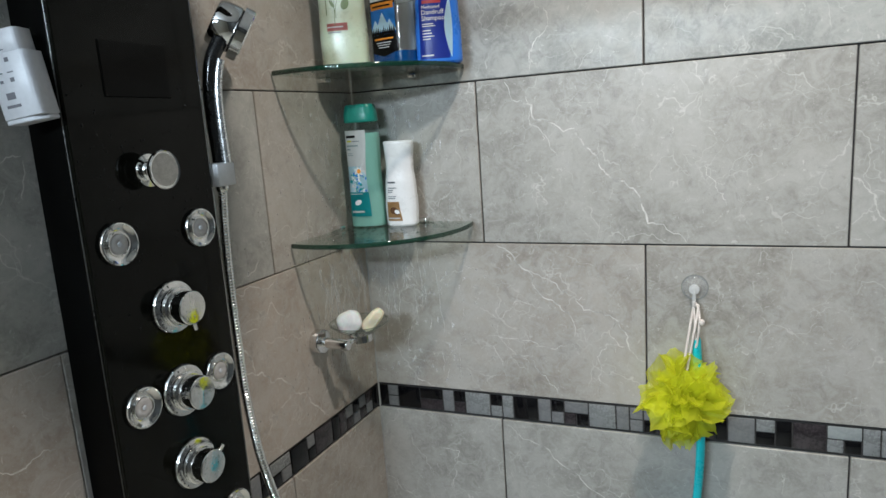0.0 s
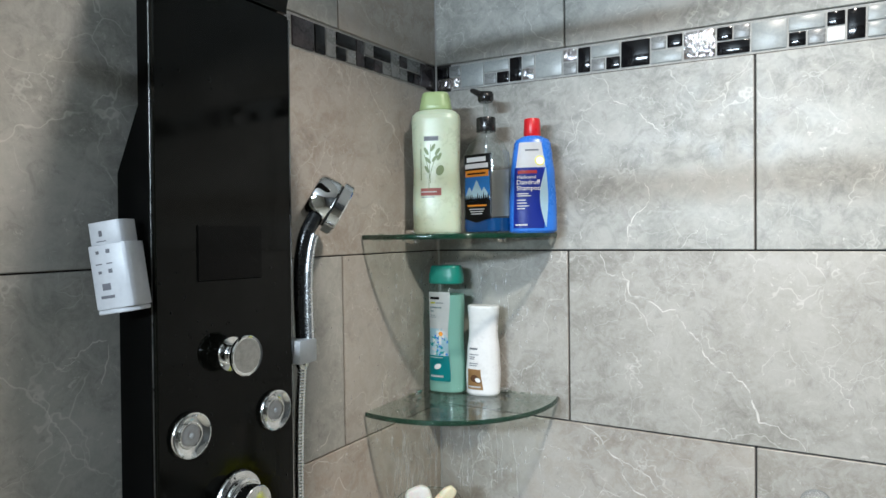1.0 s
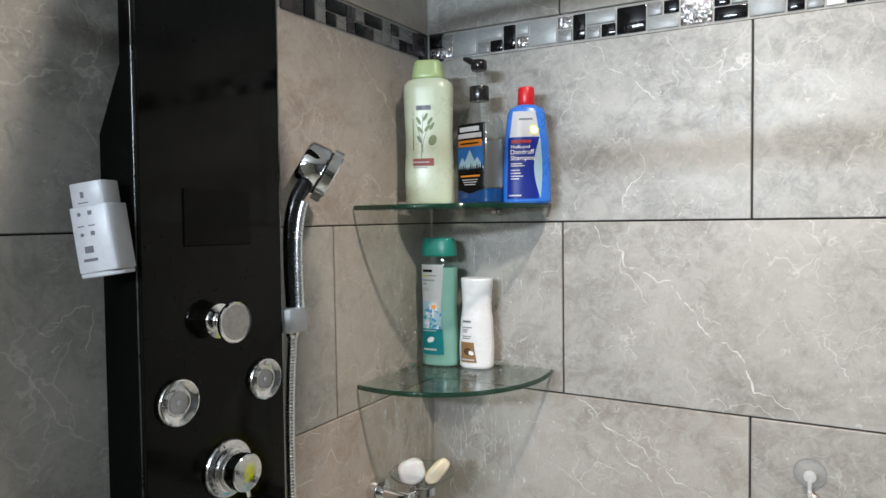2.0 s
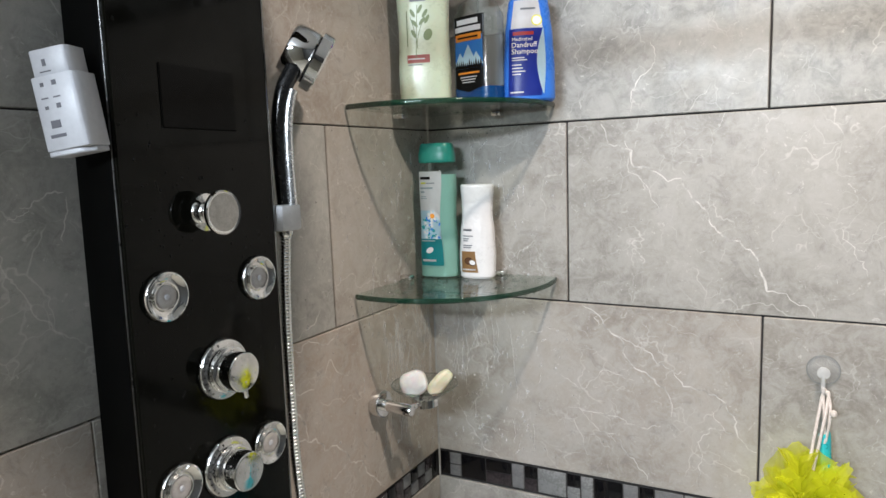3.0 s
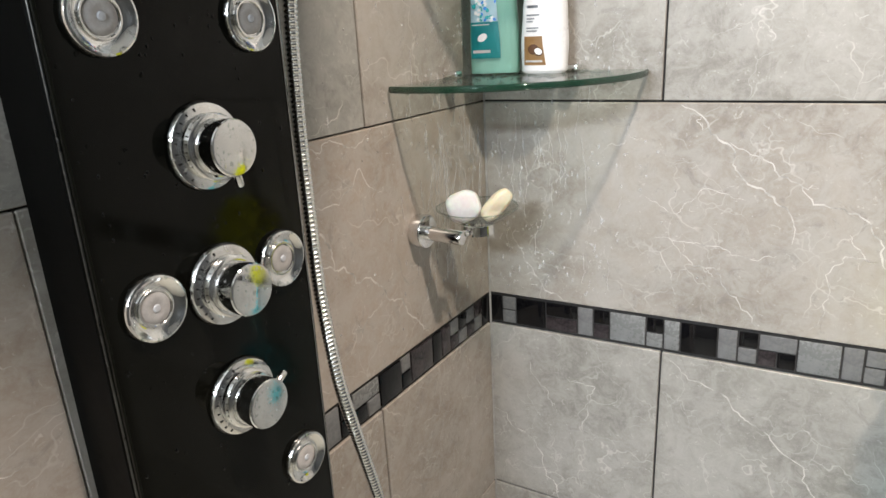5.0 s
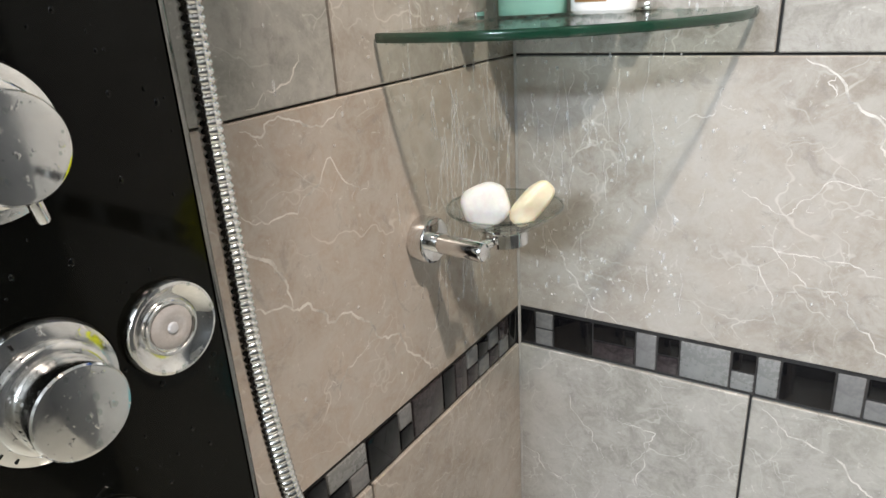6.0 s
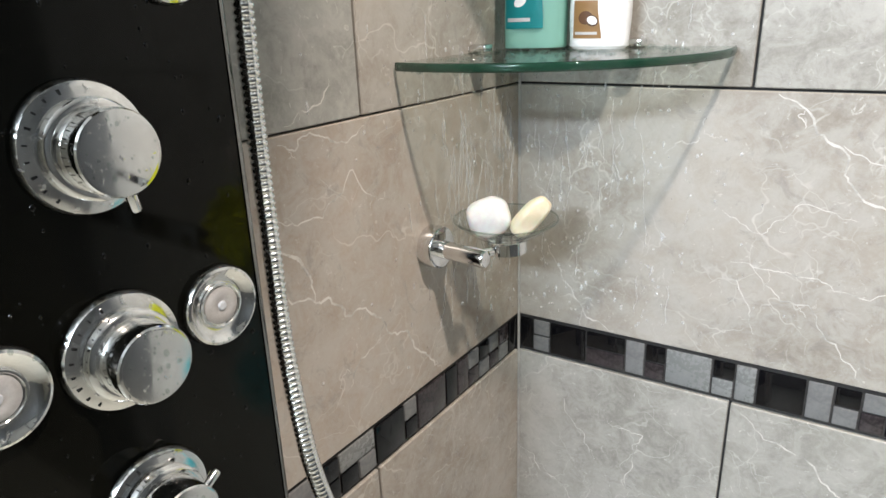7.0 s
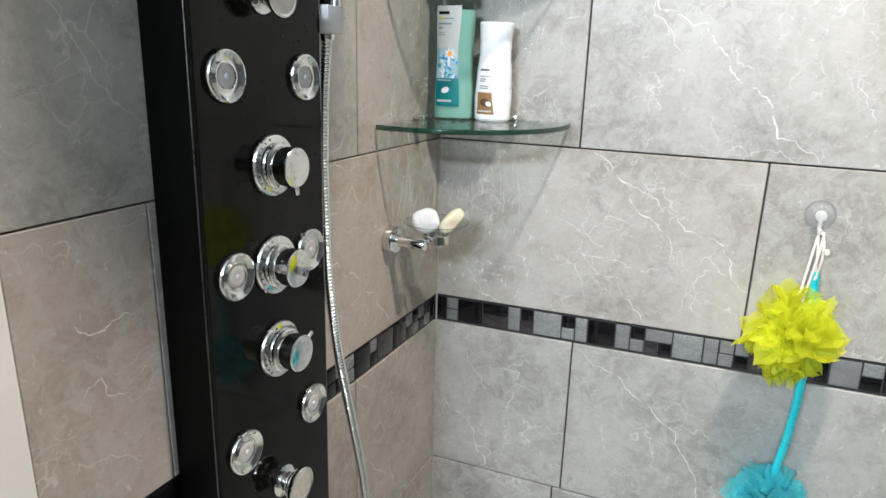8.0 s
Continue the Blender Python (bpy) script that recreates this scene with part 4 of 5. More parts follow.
# teal body wash
keys = [(0, 0.031, 0.021), (0.003, 0.0352, 0.024), (0.04, 0.0355, 0.024), (0.11, 0.0325, 0.0225), (0.165, 0.0345, 0.0235), (0.196, 0.0345, 0.0235), (0.206, 0.0325, 0.0220), (0.211, 0.0300, 0.0205)]
sec = smooth_sections(keys)
b = thing("body_wash_bottle", "teal body wash bottle with flower label on shelf", "bottle", pose(0.051, -0.057, SHELF_LOW + 0.0040, 0, 0, 10) @ Matrix.Diagonal((1.0, 1.0, 0.965, 1.0)))
sk = Skin(sec, 2.8)
part("body", loft(sec, 2.8), thin_glass("clear_green_plastic", (0.90, 0.96, 0.94)), b, "clear plastic shell")
part("liquid", loft([(z, w - 0.0015, d - 0.0015) for z, w, d in sec if 0.002 < z < 0.192], 2.8), tinted_liquid("teal_liquid", (0.46, 0.76, 0.68), 0.45), b, "teal liquid")
part("cap", loft(smooth_sections([(0.2112, 0.0305, 0.0215), (0.213, 0.0328, 0.0228), (0.226, 0.0326, 0.0226), (0.239, 0.0300, 0.0205), (0.245, 0.0285, 0.0190), (0.2465, 0.0262, 0.0172)], 3), 2.8), plain("teal_cap", (0.015, 0.22, 0.17), 0.3), b, "dark teal cap")
lx0, lx1 = (lambda z: -0.0285), (lambda z: 0.0125 + 0.0025 * math.cos((z - 0.03) * 40))
lab = part("label", sk.patch(lx0, lx1, 0.024, 0.196, 0.0006), PRINT_WHITE, b, "white label with flower and water")
part("teal_field", sk.patch(lx0, lx1, 0.0235, 0.073, 0.0010), PRINT_TEAL, lab)
part("splash_field", sk.patch(lx0, lambda z: lx1(z) - 0.018 * max(0, (z - 0.105) / 0.03), 0.073, 0.125, 0.0010), PRINT_PALE, lab)
for k in range(44):
    part("splash_print", sk.blob(rng.uniform(-0.026, 0.009), rng.uniform(0.075, 0.112), rng.uniform(0.0012, 0.0030), rng.uniform(0.0012, 0.0034), 0.0014, rng.uniform(0, 3)), rng.choice((PRINT_TEAL, PRINT_WHITE, PRINT_SKY)), lab)
for k in range(7):
    a = k * 0.9
    part("petal_print", sk.blob(-0.004 + 0.0065 * math.cos(a), 0.115 + 0.0065 * math.sin(a), 0.0042, 0.0022, 0.0016, a), PRINT_WHITE, lab)
part("flower_print", sk.blob(-0.004, 0.115, 0.0042, 0.0045, 0.0019), PRINT_ORANGE, lab)
part("brand_mark", sk.block(-0.0255, -0.006, 0.1815, 0.1865, 0.0010), PRINT_BLACK, lab)
part("yellow_band", sk.block(-0.0245, -0.0145, 0.1735, 0.1765, 0.0010), PRINT_YELLOW, lab)
part("print_line", sk.block(-0.0135, 0.002, 0.1740, 0.1755, 0.0010), PRINT_GREY, lab)
for z, w in ((0.1645, 0.024), (0.1575, 0.008), (0.1500, 0.011), (0.1465, 0.013)):
    part("print_line", sk.block(-0.0255, -0.0255 + w, z, z + (0.0028 if z > 0.152 else 0.0012), 0.0010), plain("pale_grey_print", (0.34, 0.42, 0.44), 0.4), lab)
part("white_leaf", sk.blob(-0.0105, 0.052, 0.0075, 0.0050, 0.0014, 0.5), PRINT_WHITE, lab)
part("print_line", sk.block(-0.0255, 0.001, 0.0310, 0.0350, 0.0014), PRINT_WHITE, lab)
part("print_line", sk.block(-0.0265, 0.000, 0.0685, 0.0700, 0.0014), PRINT_WHITE, lab)

# white lotion bottle, waisted
keys = [(0, 0.027, 0.019), (0.004, 0.0310, 0.0215), (0.04, 0.0322, 0.0222), (0.085, 0.0300, 0.0210), (0.120, 0.0268, 0.0190), (0.143, 0.0272, 0.0192), (0.1455, 0.0274, 0.0193)]
sec = smooth_sections(keys)
b = thing("lotion_bottle", "white waisted lotion bottle with coconut picture", "bottle", pose(0.121, -0.046, SHELF_LOW + 0.0040, 0, 0.8, 14) @ Matrix.Diagonal((1.0, 1.0, 0.93, 1.0)))
sk = Skin(sec, 2.5)
white_shell = plain("white_gloss_plastic", (0.74, 0.74, 0.74), 0.3)
part("body", loft(sec, 2.5), white_shell, b)
part("cap", loft(smooth_sections([(0.1457, 0.0274, 0.0193), (0.150, 0.0277, 0.0195), (0.165, 0.0288, 0.0203), (0.1745, 0.0294, 0.0205), (0.1765, 0.0280, 0.0195)], 3), 2.5), white_shell, b, "white flip cap")
part("picture", sk.patch(lambda z: -0.0255, lambda z: 0.0025 + 0.003 * math.cos(z * 60), 0.012, 0.052, 0.0005), PRINT_TAN, b, "tan coconut picture")
part("coconut_print", sk.blob(-0.0125, 0.034, 0.0075, 0.0072, 0.0009), PRINT_BROWN, b)
part("coconut_print", sk.blob(-0.0060, 0.031, 0.0072, 0.0058, 0.0012, -0.5), PRINT_BROWN, b)
part("coconut_flesh_print", sk.blob(-0.0055, 0.0312, 0.0055, 0.0043, 0.0015, -0.5), PRINT_WHITE, b)
part("brand_mark", sk.block(-0.0225, -0.0065, 0.0905, 0.0940, 0.0005), PRINT_GREY, b)
for z, w in ((0.0800, 0.018), (0.0750, 0.011), (0.0712, 0.009), (0.0625, 0.017), (0.0585, 0.015)):
    part("print_line", sk.block(-0.0225, -0.0225 + w, z, z + 0.0016, 0.0005), PRINT_GREY, b)
part("print_line", sk.block(-0.0235, 0.000, 0.0160, 0.0190, 0.0009), PRINT_WHITE, b)

# ---- soap dish ----
dish = thing("soap_dish", "chrome wall soap holder with a clear glass dish", "soap dish", pose(0, -0.207, 1.195))
part("wall_flange", lathe([(0.0225, 0.0004), (0.0232, 0.002), (0.0232, 0.0160), (0.0222, 0.0178), (0.0200, 0.0182)], "x", 40), POLISH, dish, "round chrome wall flange")
part("arm", lathe([(0.0098, 0.0183), (0.0098, 0.0700), (0.0086, 0.0725), (0.0070, 0.0728)], "x", 28, m=pose(0, 0, -0.001, 0, 2.0, 0)), POLISH, dish, "chrome arm")
cx, cy = 0.070, 0.046
part("link", tube([(0.062, 0.0102, -0.003), (0.066, cy - 0.0225, -0.003)], 0.005, 14), POLISH, dish)
part("ring", ring(0.0228, 0.0205, -0.0085, 0.0055, "z", 44, Matrix.Translation((cx, cy, 0)), 0.0006), POLISH, dish, "chrome support ring")
bowl = bmesh.new()
prof = [(0.004, -0.004), (0.019, -0.002), (0.0205, 0.006), (0.034, 0.0105), (0.050, 0.0215), (0.0555, 0.0265), (0.0560, 0.0280), (0.0545, 0.0280), (0.049, 0.0235), (0.033, 0.0130), (0.018, 0.0085), (0.004, 0.0080)]
lathe(prof, "z", 56, bowl, Matrix.Translation((cx, cy, 0)))
part("glass_dish", bowl, thin_glass("dish_glass", (0.93, 0.95, 0.94)), dish, "clear glass dish")
part("dish_rim", ring(0.0568, 0.0552, 0.0275, 0.0292, "z", 56, Matrix.Translation((cx, cy, 0)), 0.0006), thin_glass("dish_rim_glass", (0.80, 0.83, 0.82)), dish, "bright glass rim")


def soap(name, label, m, size, colour, other, dent):
    bm = bmesh.new()
    bmesh.ops.create_icosphere(bm, subdivisions=4, radius=1.0)
    for v in bm.verts:
        c = v.co.copy()
        for i in range(3):
            c[i] = math.copysign(abs(c[i]) ** 0.72, c[i])
        c *= 1 + 0.05 * noise.noise(v.co * 1.6 + Vector((dent, 0, 0)))
        c.y *= 1 - dent * 0.25 * (1 - min(1, c.x * c.x + c.z * c.z))
        v.co = Vector((c.x * size[0], c.y * size[1], c.z * size[2]))
    mat = speckled(name + "_wax", colour, other, 40.0, 0.42, bump=0.25, Subsurface_Weight=0.25)
    ob = part(name, bm, mat, label="", m=m)
    return tagged(ob, label, "soap")


soap("soap_bar", "worn white bar of soap standing in the dish", pose(0.053, -0.168, 1.2235, -14, -16, 32), (0.0232, 0.0140, 0.0212), (0.86, 0.84, 0.83), (0.78, 0.72, 0.73), 0.6)
soap("soap_bar", "worn cream bar of soap leaning in the dish", pose(0.094, -0.150, 1.2250, -8, 47, 38), (0.0125, 0.0110, 0.0258), (0.82, 0.71, 0.54), (0.77, 0.65, 0.46), 0.3)

# ---- suction hook, cords and bath puffs ----
hook = thing("suction_hook", "clear plastic suction hook stuck on the tiles", "hook", pose(0.657, 0, 1.2735))
part("suction_cup", lathe([(0.0208, -0.0004), (0.0203, -0.0016), (0.0150, -0.0050), (0.0090, -0.0095), (0.0075, -0.0130), (0.0070, -0.0150), (0.0040, -0.0160)], "y", 40), SOFT_CLEAR, hook, "clear suction cup")
part("cup_rim", ring(0.0223, 0.0205, -0.0024, -0.0003, "y", 40, None, 0.0006), RIM_CLEAR, hook, "thick clear rim")
part("cup_neck", lathe([(0.0080, -0.0155), (0.0088, -0.0165), (0.0084, -0.0195), (0.0060, -0.0205)], "y", 24), NECK_CLEAR, hook, "clear plastic neck")
part("hook_arm", tube(curve_points([(0, -0.0165, 0.004), (0, -0.0185, -0.006), (0, -0.0190, -0.020), (0, -0.0230, -0.0265), (0, -0.0290, -0.0245), (0, -0.0300, -0.0180)], 6), 0.0030, 12), NECK_CLEAR, hook, "clear plastic hook")
CORD = speckled("cotton_cord", (0.62, 0.55, 0.50), (0.74, 0.68, 0.63), 200.0, 0.8, bump=0.4)
YELLOW = ruffle_material("yellow_net", (0.88, 0.90, 0.045), (0.80, 0.84, 0.03))
CYAN = ruffle_material("turquoise_net", (0.20, 0.78, 0.84), (0.11, 0.66, 0.74))


def puff(bm, radius, count, seed, squash):
    """Ruffled leaves of net round a knot."""
    rng = random.Random(seed)
    for k in range(count):
        z = 1 - 2 * (k + 0.5) / count
        a = k * 2.399963 + rng.uniform(-0.3, 0.3)
        out = Vector((math.sqrt(1 - z * z) * math.cos(a), math.sqrt(1 - z * z) * math.sin(a), z))
        side = out.orthogonal().normalized()
        side.rotate(Matrix.Rotation(rng.uniform(0, 6.28), 3, out))
        up = out.cross(side)
        length, wide = radius * rng.choice((0.70, 0.88, 1.0, 1.15)) * rng.uniform(0.88, 1.1), radius * rng.uniform(0.42, 0.85)
        waves, phase, curl = rng.uniform(2.2, 4.2), rng.uniform(0, 6.28), rng.choice((-1, 1)) * rng.uniform(0.3, 1.0)
        nu, nv = 22, 8
        grid = []
        for j in range(nv + 1):
            v = j / nv
            row = []
            for i in range(nu + 1):
                u = 2 * i / nu - 1
                w = wide * v ** 0.7
                rip = radius * (0.12 * math.sin(waves * math.pi * u + phase) + 0.06 * math.sin(3.1 * waves * math.pi * u + 2 * phase)) * v
                edge = 1 - 0.55 * u ** 4 * v + 0.04 * math.sin(6 * u + phase)
                p = out * (length * v * edge) + side * (w * math.sin(u * 1.35)) + up * (rip + curl * radius * 0.8 * v * v + 0.25 * radius * v * (math.cos(u * 1.35) - 0.6))
                p += noise.noise_vector(p * 30 + Vector((k * 3.1, 0, 0))) * (radius * 0.13 * v)
                row.append(bm.verts.new((p.x, p.y * squash, p.z)))
            grid.append(row)
        for r0, r1 in zip(grid, grid[1:]):
            for i in range(nu):
                bm.faces.new((r0[i], r0[i + 1], r1[i + 1], r1[i]))
    bmesh.ops.remove_doubles(bm, verts=bm.verts[:], dist=1e-5)
    return bm


loofah = thing("bath_puff", "bright yellow net bath puff hanging on a cord", "bath puff", pose(0.643, -0.055, 1.086))
part("net_ruffle", puff(bmesh.new(), 0.062, 64, 4, 0.80), YELLOW, loofah, "ruffled yellow net", sharp=False)
part("cord", tube(curve_points([(-0.004, 0.002, 0.010), (0.001, 0.004, 0.070), (0.0135, 0.0275, 0.1585), (0.0175, 0.0275, 0.1620), (0.0210, 0.0270, 0.1580), (0.014, 0.010, 0.110), (-0.001, 0.000, 0.015)], 10), 0.0022, 10), CORD, loofah, "pale cotton cord")

brush = thing("back_brush", "turquoise long-handled net back scrubber on a cord", "back scrubber", pose(0.662, -0.034, 0.995))
part("handle", tube(curve_points([(-0.002, 0.000, 0.196), (0.000, 0.000, 0.188), (0.002, 0.000, 0.150), (0.006, -0.004, 0.080), (0.008, -0.008, 0.000), (0.004, -0.010, -0.080), (-0.004, -0.010, -0.150), (-0.010, -0.010, -0.200)], 8),
                    [0.004] + [0.0088] * 55 + [0.0088], 16, flat=0.62), plain("turquoise_plastic", (0.03, 0.52, 0.58), 0.3), brush, "curved turquoise handle")
part("hole_rim", ring(0.0042, 0.0026, -0.0062, -0.0052, "y", 20, Matrix.Translation((0, 0.0, 0.178))), PRINT_TEAL, brush)
part("net_ruffle", puff(bmesh.new(), 0.052, 54, 12, 0.75), CYAN, brush, "ruffled turquoise net", m=pose(-0.008, -0.010, -0.215), sharp=False)
part("cord", tube(curve_points([(0.000, -0.004, 0.180), (0.004, -0.006, 0.215), (0.004, 0.002, 0.240), (-0.001, 0.0075, 0.2545), (-0.005, 0.0080, 0.2540), (-0.003, 0.000, 0.225), (-0.001, -0.006, 0.182)], 8), 0.0019, 10), CORD, brush, "pale cotton cord")
part("knot", lathe([(0.001, 0.222), (0.0042, 0.2245), (0.0048, 0.228), (0.0036, 0.2315), (0.001, 0.233)], "z", 14, m=Matrix.Translation((0.0085, -0.006, 0))), CORD, brush)

# ---- chrome wall hook beside the panel ----
wh = thing("wall_hook", "round chrome wall hook beside the shower panel", "hook", pose(0, -0.735, 0.985))
part("wall_plate", lathe([(0.0200, 0.0004), (0.0205, 0.002), (0.0205, 0.008), (0.0190, 0.0095)], "x", 36), CHROME, wh, "round chrome plate")
part("peg", lathe([(0.0085, 0.0096), (0.0085, 0.040), (0.0150, 0.044), (0.0150, 0.052), (0.0120, 0.055)], "x", 28), CHROME, wh, "chrome peg")

# ---- water on the tiles ----
def wall_drops(name, place, seed, count, s_range, z_range, trails):
    """Beads and short runs of water on a wall."""
    rng, bm = random.Random(seed), bmesh.new()
    for _ in range(count):
        s = abs(rng.gauss(0, 0.5)) * (s_range[1] - s_range[0]) + s_range[0]
        z = rng.uniform(*z_range)
        r = rng.choice((0.0007, 0.0011, 0.0016)) * rng.uniform(0.8, 1.3)
        run = rng.choice((1.0, 1.0, 1.2, 1.5, 2.0, 3.0))
        lathe([(r, -0.0002), (r * 0.85, -r * 0.35), (r * 0.4, -r * 0.6)], "y", 8, bm, place(s, z) @ Matrix.Diagonal((1, 1, run, 1)))
    for _ in range(22):
        # wandering runs of water
        s, z = rng.uniform(0.012, s_range[1] * 0.92), rng.uniform(z_range[0] + 0.05, z_range[1] - 0.02)
        length, r, pts = rng.uniform(0.012, 0.055), rng.uniform(0.0005, 0.0010), []
        while length > 0:
            pts.append(Vector((s, -0.0003, z)))
            s, z, length = s + rng.gauss(0, 0.0012), z - 0.006, length - 0.006
        if len(pts) > 1:
            turned = [place(p.x, p.z) @ Vector((0, p.y, 0)) for p in pts]
            tube(turned, [r * rng.uniform(0.6, 1.3) for _ in pts], 6, bm)
    for _ in range(trails):
        # long thin water trails below the shelves; their pale colour also imitates caustics
        s, z = rng.uniform(0.012, s_range[1] * 0.66), rng.choice((1.335, 1.335, 1.29, 1.24)) - rng.uniform(0.0, 0.05)
        length, r, lean, pts = rng.uniform(0.03, 0.15), rng.uniform(0.0004, 0.0009), rng.gauss(0.0002, 0.0007), []
        while length > 0:
            pts.append(place(s, z) @ Vector((0, -0.0003, 0)))
            s, z, length = s + rng.gauss(lean, 0.0014), z - 0.005, length - 0.005
        tube(pts, [r * rng.uniform(0.45, 1.35) for _ in pts], 6, bm)
    ob = part(name, bm, DRIP)
    return tagged(ob, "beads of water on the shower tiles", "water drops", kind="stuff")


wall_drops("water_film", lambda s, z: pose(s, 0, z), 21, 520, (0.01, 0.24), (1.04, 1.65), 16)
wall_drops("water_film", lambda s, z: pose(0, -s, z, 0, 0, 90), 22, 460, (0.01, 0.26), (1.04, 1.65), 40)


# ---- wall tiles ----
# edges that are not quite level: rise for each metre from the corner, below and above each row
RISE = {"b": [(0, 0), (0, 0.022), (0.022, 0.022), (0.022, 0), (0, 0), (0, -0.016), (-0.016, 0), (0, 0)],
        "l": [(0, 0), (0, 0.008), (0.008, 0.008), (0.008, 0), (0, 0), (0, -0.016), (-0.016, 0), (0, 0)]}
ROWS_Z = [(0.034, 0.3395), (0.3425, 0.6445), (0.6475, 0.970), (1.028, 1.3455), (1.3485, 1.6535), (1.6565, 1.968), (2.022, 2.322), (2.326, 2.449)]
BACK_JOINTS = [0.575, 0.271, 0.288, 0.575, 0.271, 0.575, 0.268, 0.575]
LEFT_JOINTS = [0.605, 0.30, 0.315, 0.605, 0.30, 0.605, 0.30, 0.605]
# where the main vein crosses, how strong it is and how warm, for tiles that stand out: (wall, row, column);
# the warmth holds both tile tone and painted lamp colour
VEIN = {("b", 5, 1): 0.65, ("l", 5, 0): 0.67}
FORCE = {("b", 4, 1): 0.04, ("b", 3, 1): 0.10, ("b", 3, 0): 0.05, ("b", 2, 0): 0.05, ("b", 2, 1): 0.05, ("b", 5, 0): 0.05, ("b", 5, 1): 0.2, ("l", 3, 0): 0.05, ("l", 5, 0): 0.40, ("l", 5, 1): 0.38, ("l", 4, 1): 0.40, ("l", 3, 1): 0.3, ("l", 3, 2): 0.6}
WARM = {("l", 4, 1): 0.06, ("l", 5, 1): 0.08, ("l", 6, 1): 0.10, ("l", 4, 0): 0.62, ("l", 5, 0): 0.72, ("l", 3, 0): 1.0, ("l", 3, 1): 0.35, ("l", 3, 2): 0.80, ("b", 3, 0): 0.60, ("b", 3, 1): 0.40, ("b", 4, 0): 0.40, ("b", 5, 0): 0.08, ("b", 5, 1): 0.05, ("b", 6, 0): 0.0, ("b", 6, 1): 0.0}
tile_meshes = {}
trng = random.Random(5)


def tile_mesh(w, h, s, rise, sign):
    key = (round(w, 3), round(h, 3), rise, round(s, 2) if any(rise) else 0, sign)
    if key not in tile_meshes:
        bm = box(-w / 2, w / 2, 0.0, 0.009, -h / 2, h / 2, 0.0012)
        for v in bm.verts:
            v.co.z += rise[v.co.z > 0] * (s + sign * v.co.x)
        tile_meshes[key] = mesh_of("tile", bm, TILE)
    return tile_meshes[key]


def tile_wall(wall, code, joints, reach, place):
    for r, (z0, z1) in enumerate(ROWS_Z):
        if code == "l":
            z0, z1 = z0 - 0.0005, z1 + 0.0005
        cuts = [-0.0008]
        x = joints[r]
        while x < reach - 0.02:
            cuts.append(x)
            x += 0.6115
        if code == "l" and r == 3:  # a narrow, less warm strip beside the panel, tightly jointed
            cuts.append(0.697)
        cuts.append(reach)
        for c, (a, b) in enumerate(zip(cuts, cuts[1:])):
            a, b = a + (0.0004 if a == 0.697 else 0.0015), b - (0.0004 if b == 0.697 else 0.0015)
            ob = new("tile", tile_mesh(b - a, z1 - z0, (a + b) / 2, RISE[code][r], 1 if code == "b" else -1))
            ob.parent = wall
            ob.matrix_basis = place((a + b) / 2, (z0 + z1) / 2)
            # left wall warmer: part of the downlight's colour is put into the tiles
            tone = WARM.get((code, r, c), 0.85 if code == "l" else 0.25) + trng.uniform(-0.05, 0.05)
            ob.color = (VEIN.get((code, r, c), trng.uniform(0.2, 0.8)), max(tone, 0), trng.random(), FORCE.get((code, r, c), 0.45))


tile_wall(wall_back, "b", BACK_JOINTS, TILE_X, lambda s, z: pose(s, 0, z))
tile_wall(wall_left, "l", LEFT_JOINTS, -TILE_END, lambda s, z: pose(0, -s, z, 0, 0, 90))

# ---- pale veins in the tiles ----
def vein_material():
    mat = material("pale_vein", (0.74, 0.72, 0.68), 0.36, Specular_IOR_Level=0.3)
    n = Nodes(mat)
    coord = n.add("ShaderNodeTexCoord").outputs["Object"]
    n.link(n.mix(n.noise(coord, 60.0, 4.0), (0.66, 0.63, 0.59), (0.80, 0.78, 0.74)), n.p.inputs["Base Color"])
    n.link(n.smooth(n.noise(coord, 34.0, 4.0, 0.65), 0.32, 0.58, 0.46, 0.90), n.p.inputs["Alpha"])
    return mat


VEIN_PALE = vein_material()
vrng = random.Random(17)


def wander(points, rough, levels):
    """A broken line between the given points, with ever smaller kinks."""
    line = [Vector(p) for p in points]
    for _ in range(levels):
        out = [line[0]]
        for a, b in zip(line, line[1:]):
            d = b - a
            out += [(a + b) / 2 + Vector((-d.y, d.x)) * vrng.gauss(0, rough) + d * vrng.uniform(-0.12, 0.12), b]
        line = out
    return line


def vein(wall, place, sign, width, points, side_shoots=1):
    """A vein of uneven width, flush with the tile, and hair-fine shoots off it."""
    bm = bmesh.new()
    main = wander(points, 0.11, 4)
    strokes = [(main, width)]
    for _ in range(side_shoots):
        a = main[vrng.randrange(3, len(main) - 3)]
        d = Vector((vrng.uniform(-0.5, 1), vrng.uniform(-1, 0.2))) * vrng.uniform(0.012, 0.030)
        strokes.append((wander([a, a + d], 0.20, 4), width * 0.45))
    s0, z0 = points[0]
    for line, w in strokes:
        prev, k = None, len(line) - 1
        for i, p in enumerate(line):
            d = (line[min(i + 1, k)] - line[max(i - 1, 0)]).normalized()
            half = 0.00056 * w * (0.55 + 0.9 * abs(noise.noise(Vector((p.x * 60, p.y * 60, w))))) * min(1.0, 0.35 + 4 * min(i, k - i) / k)
            pair = [bm.verts.new((sign * (p.x - d.y * half * q - s0), -0.0003, p.y + d.x * half * q - z0)) for q in (-1, 1)]
            if prev:
                bm.faces.new((prev[0], pair[0], pair[1], prev[1]))
            prev = pair
    part("vein", bm, VEIN_PALE, wall, smooth=False, m=place(s0, z0))


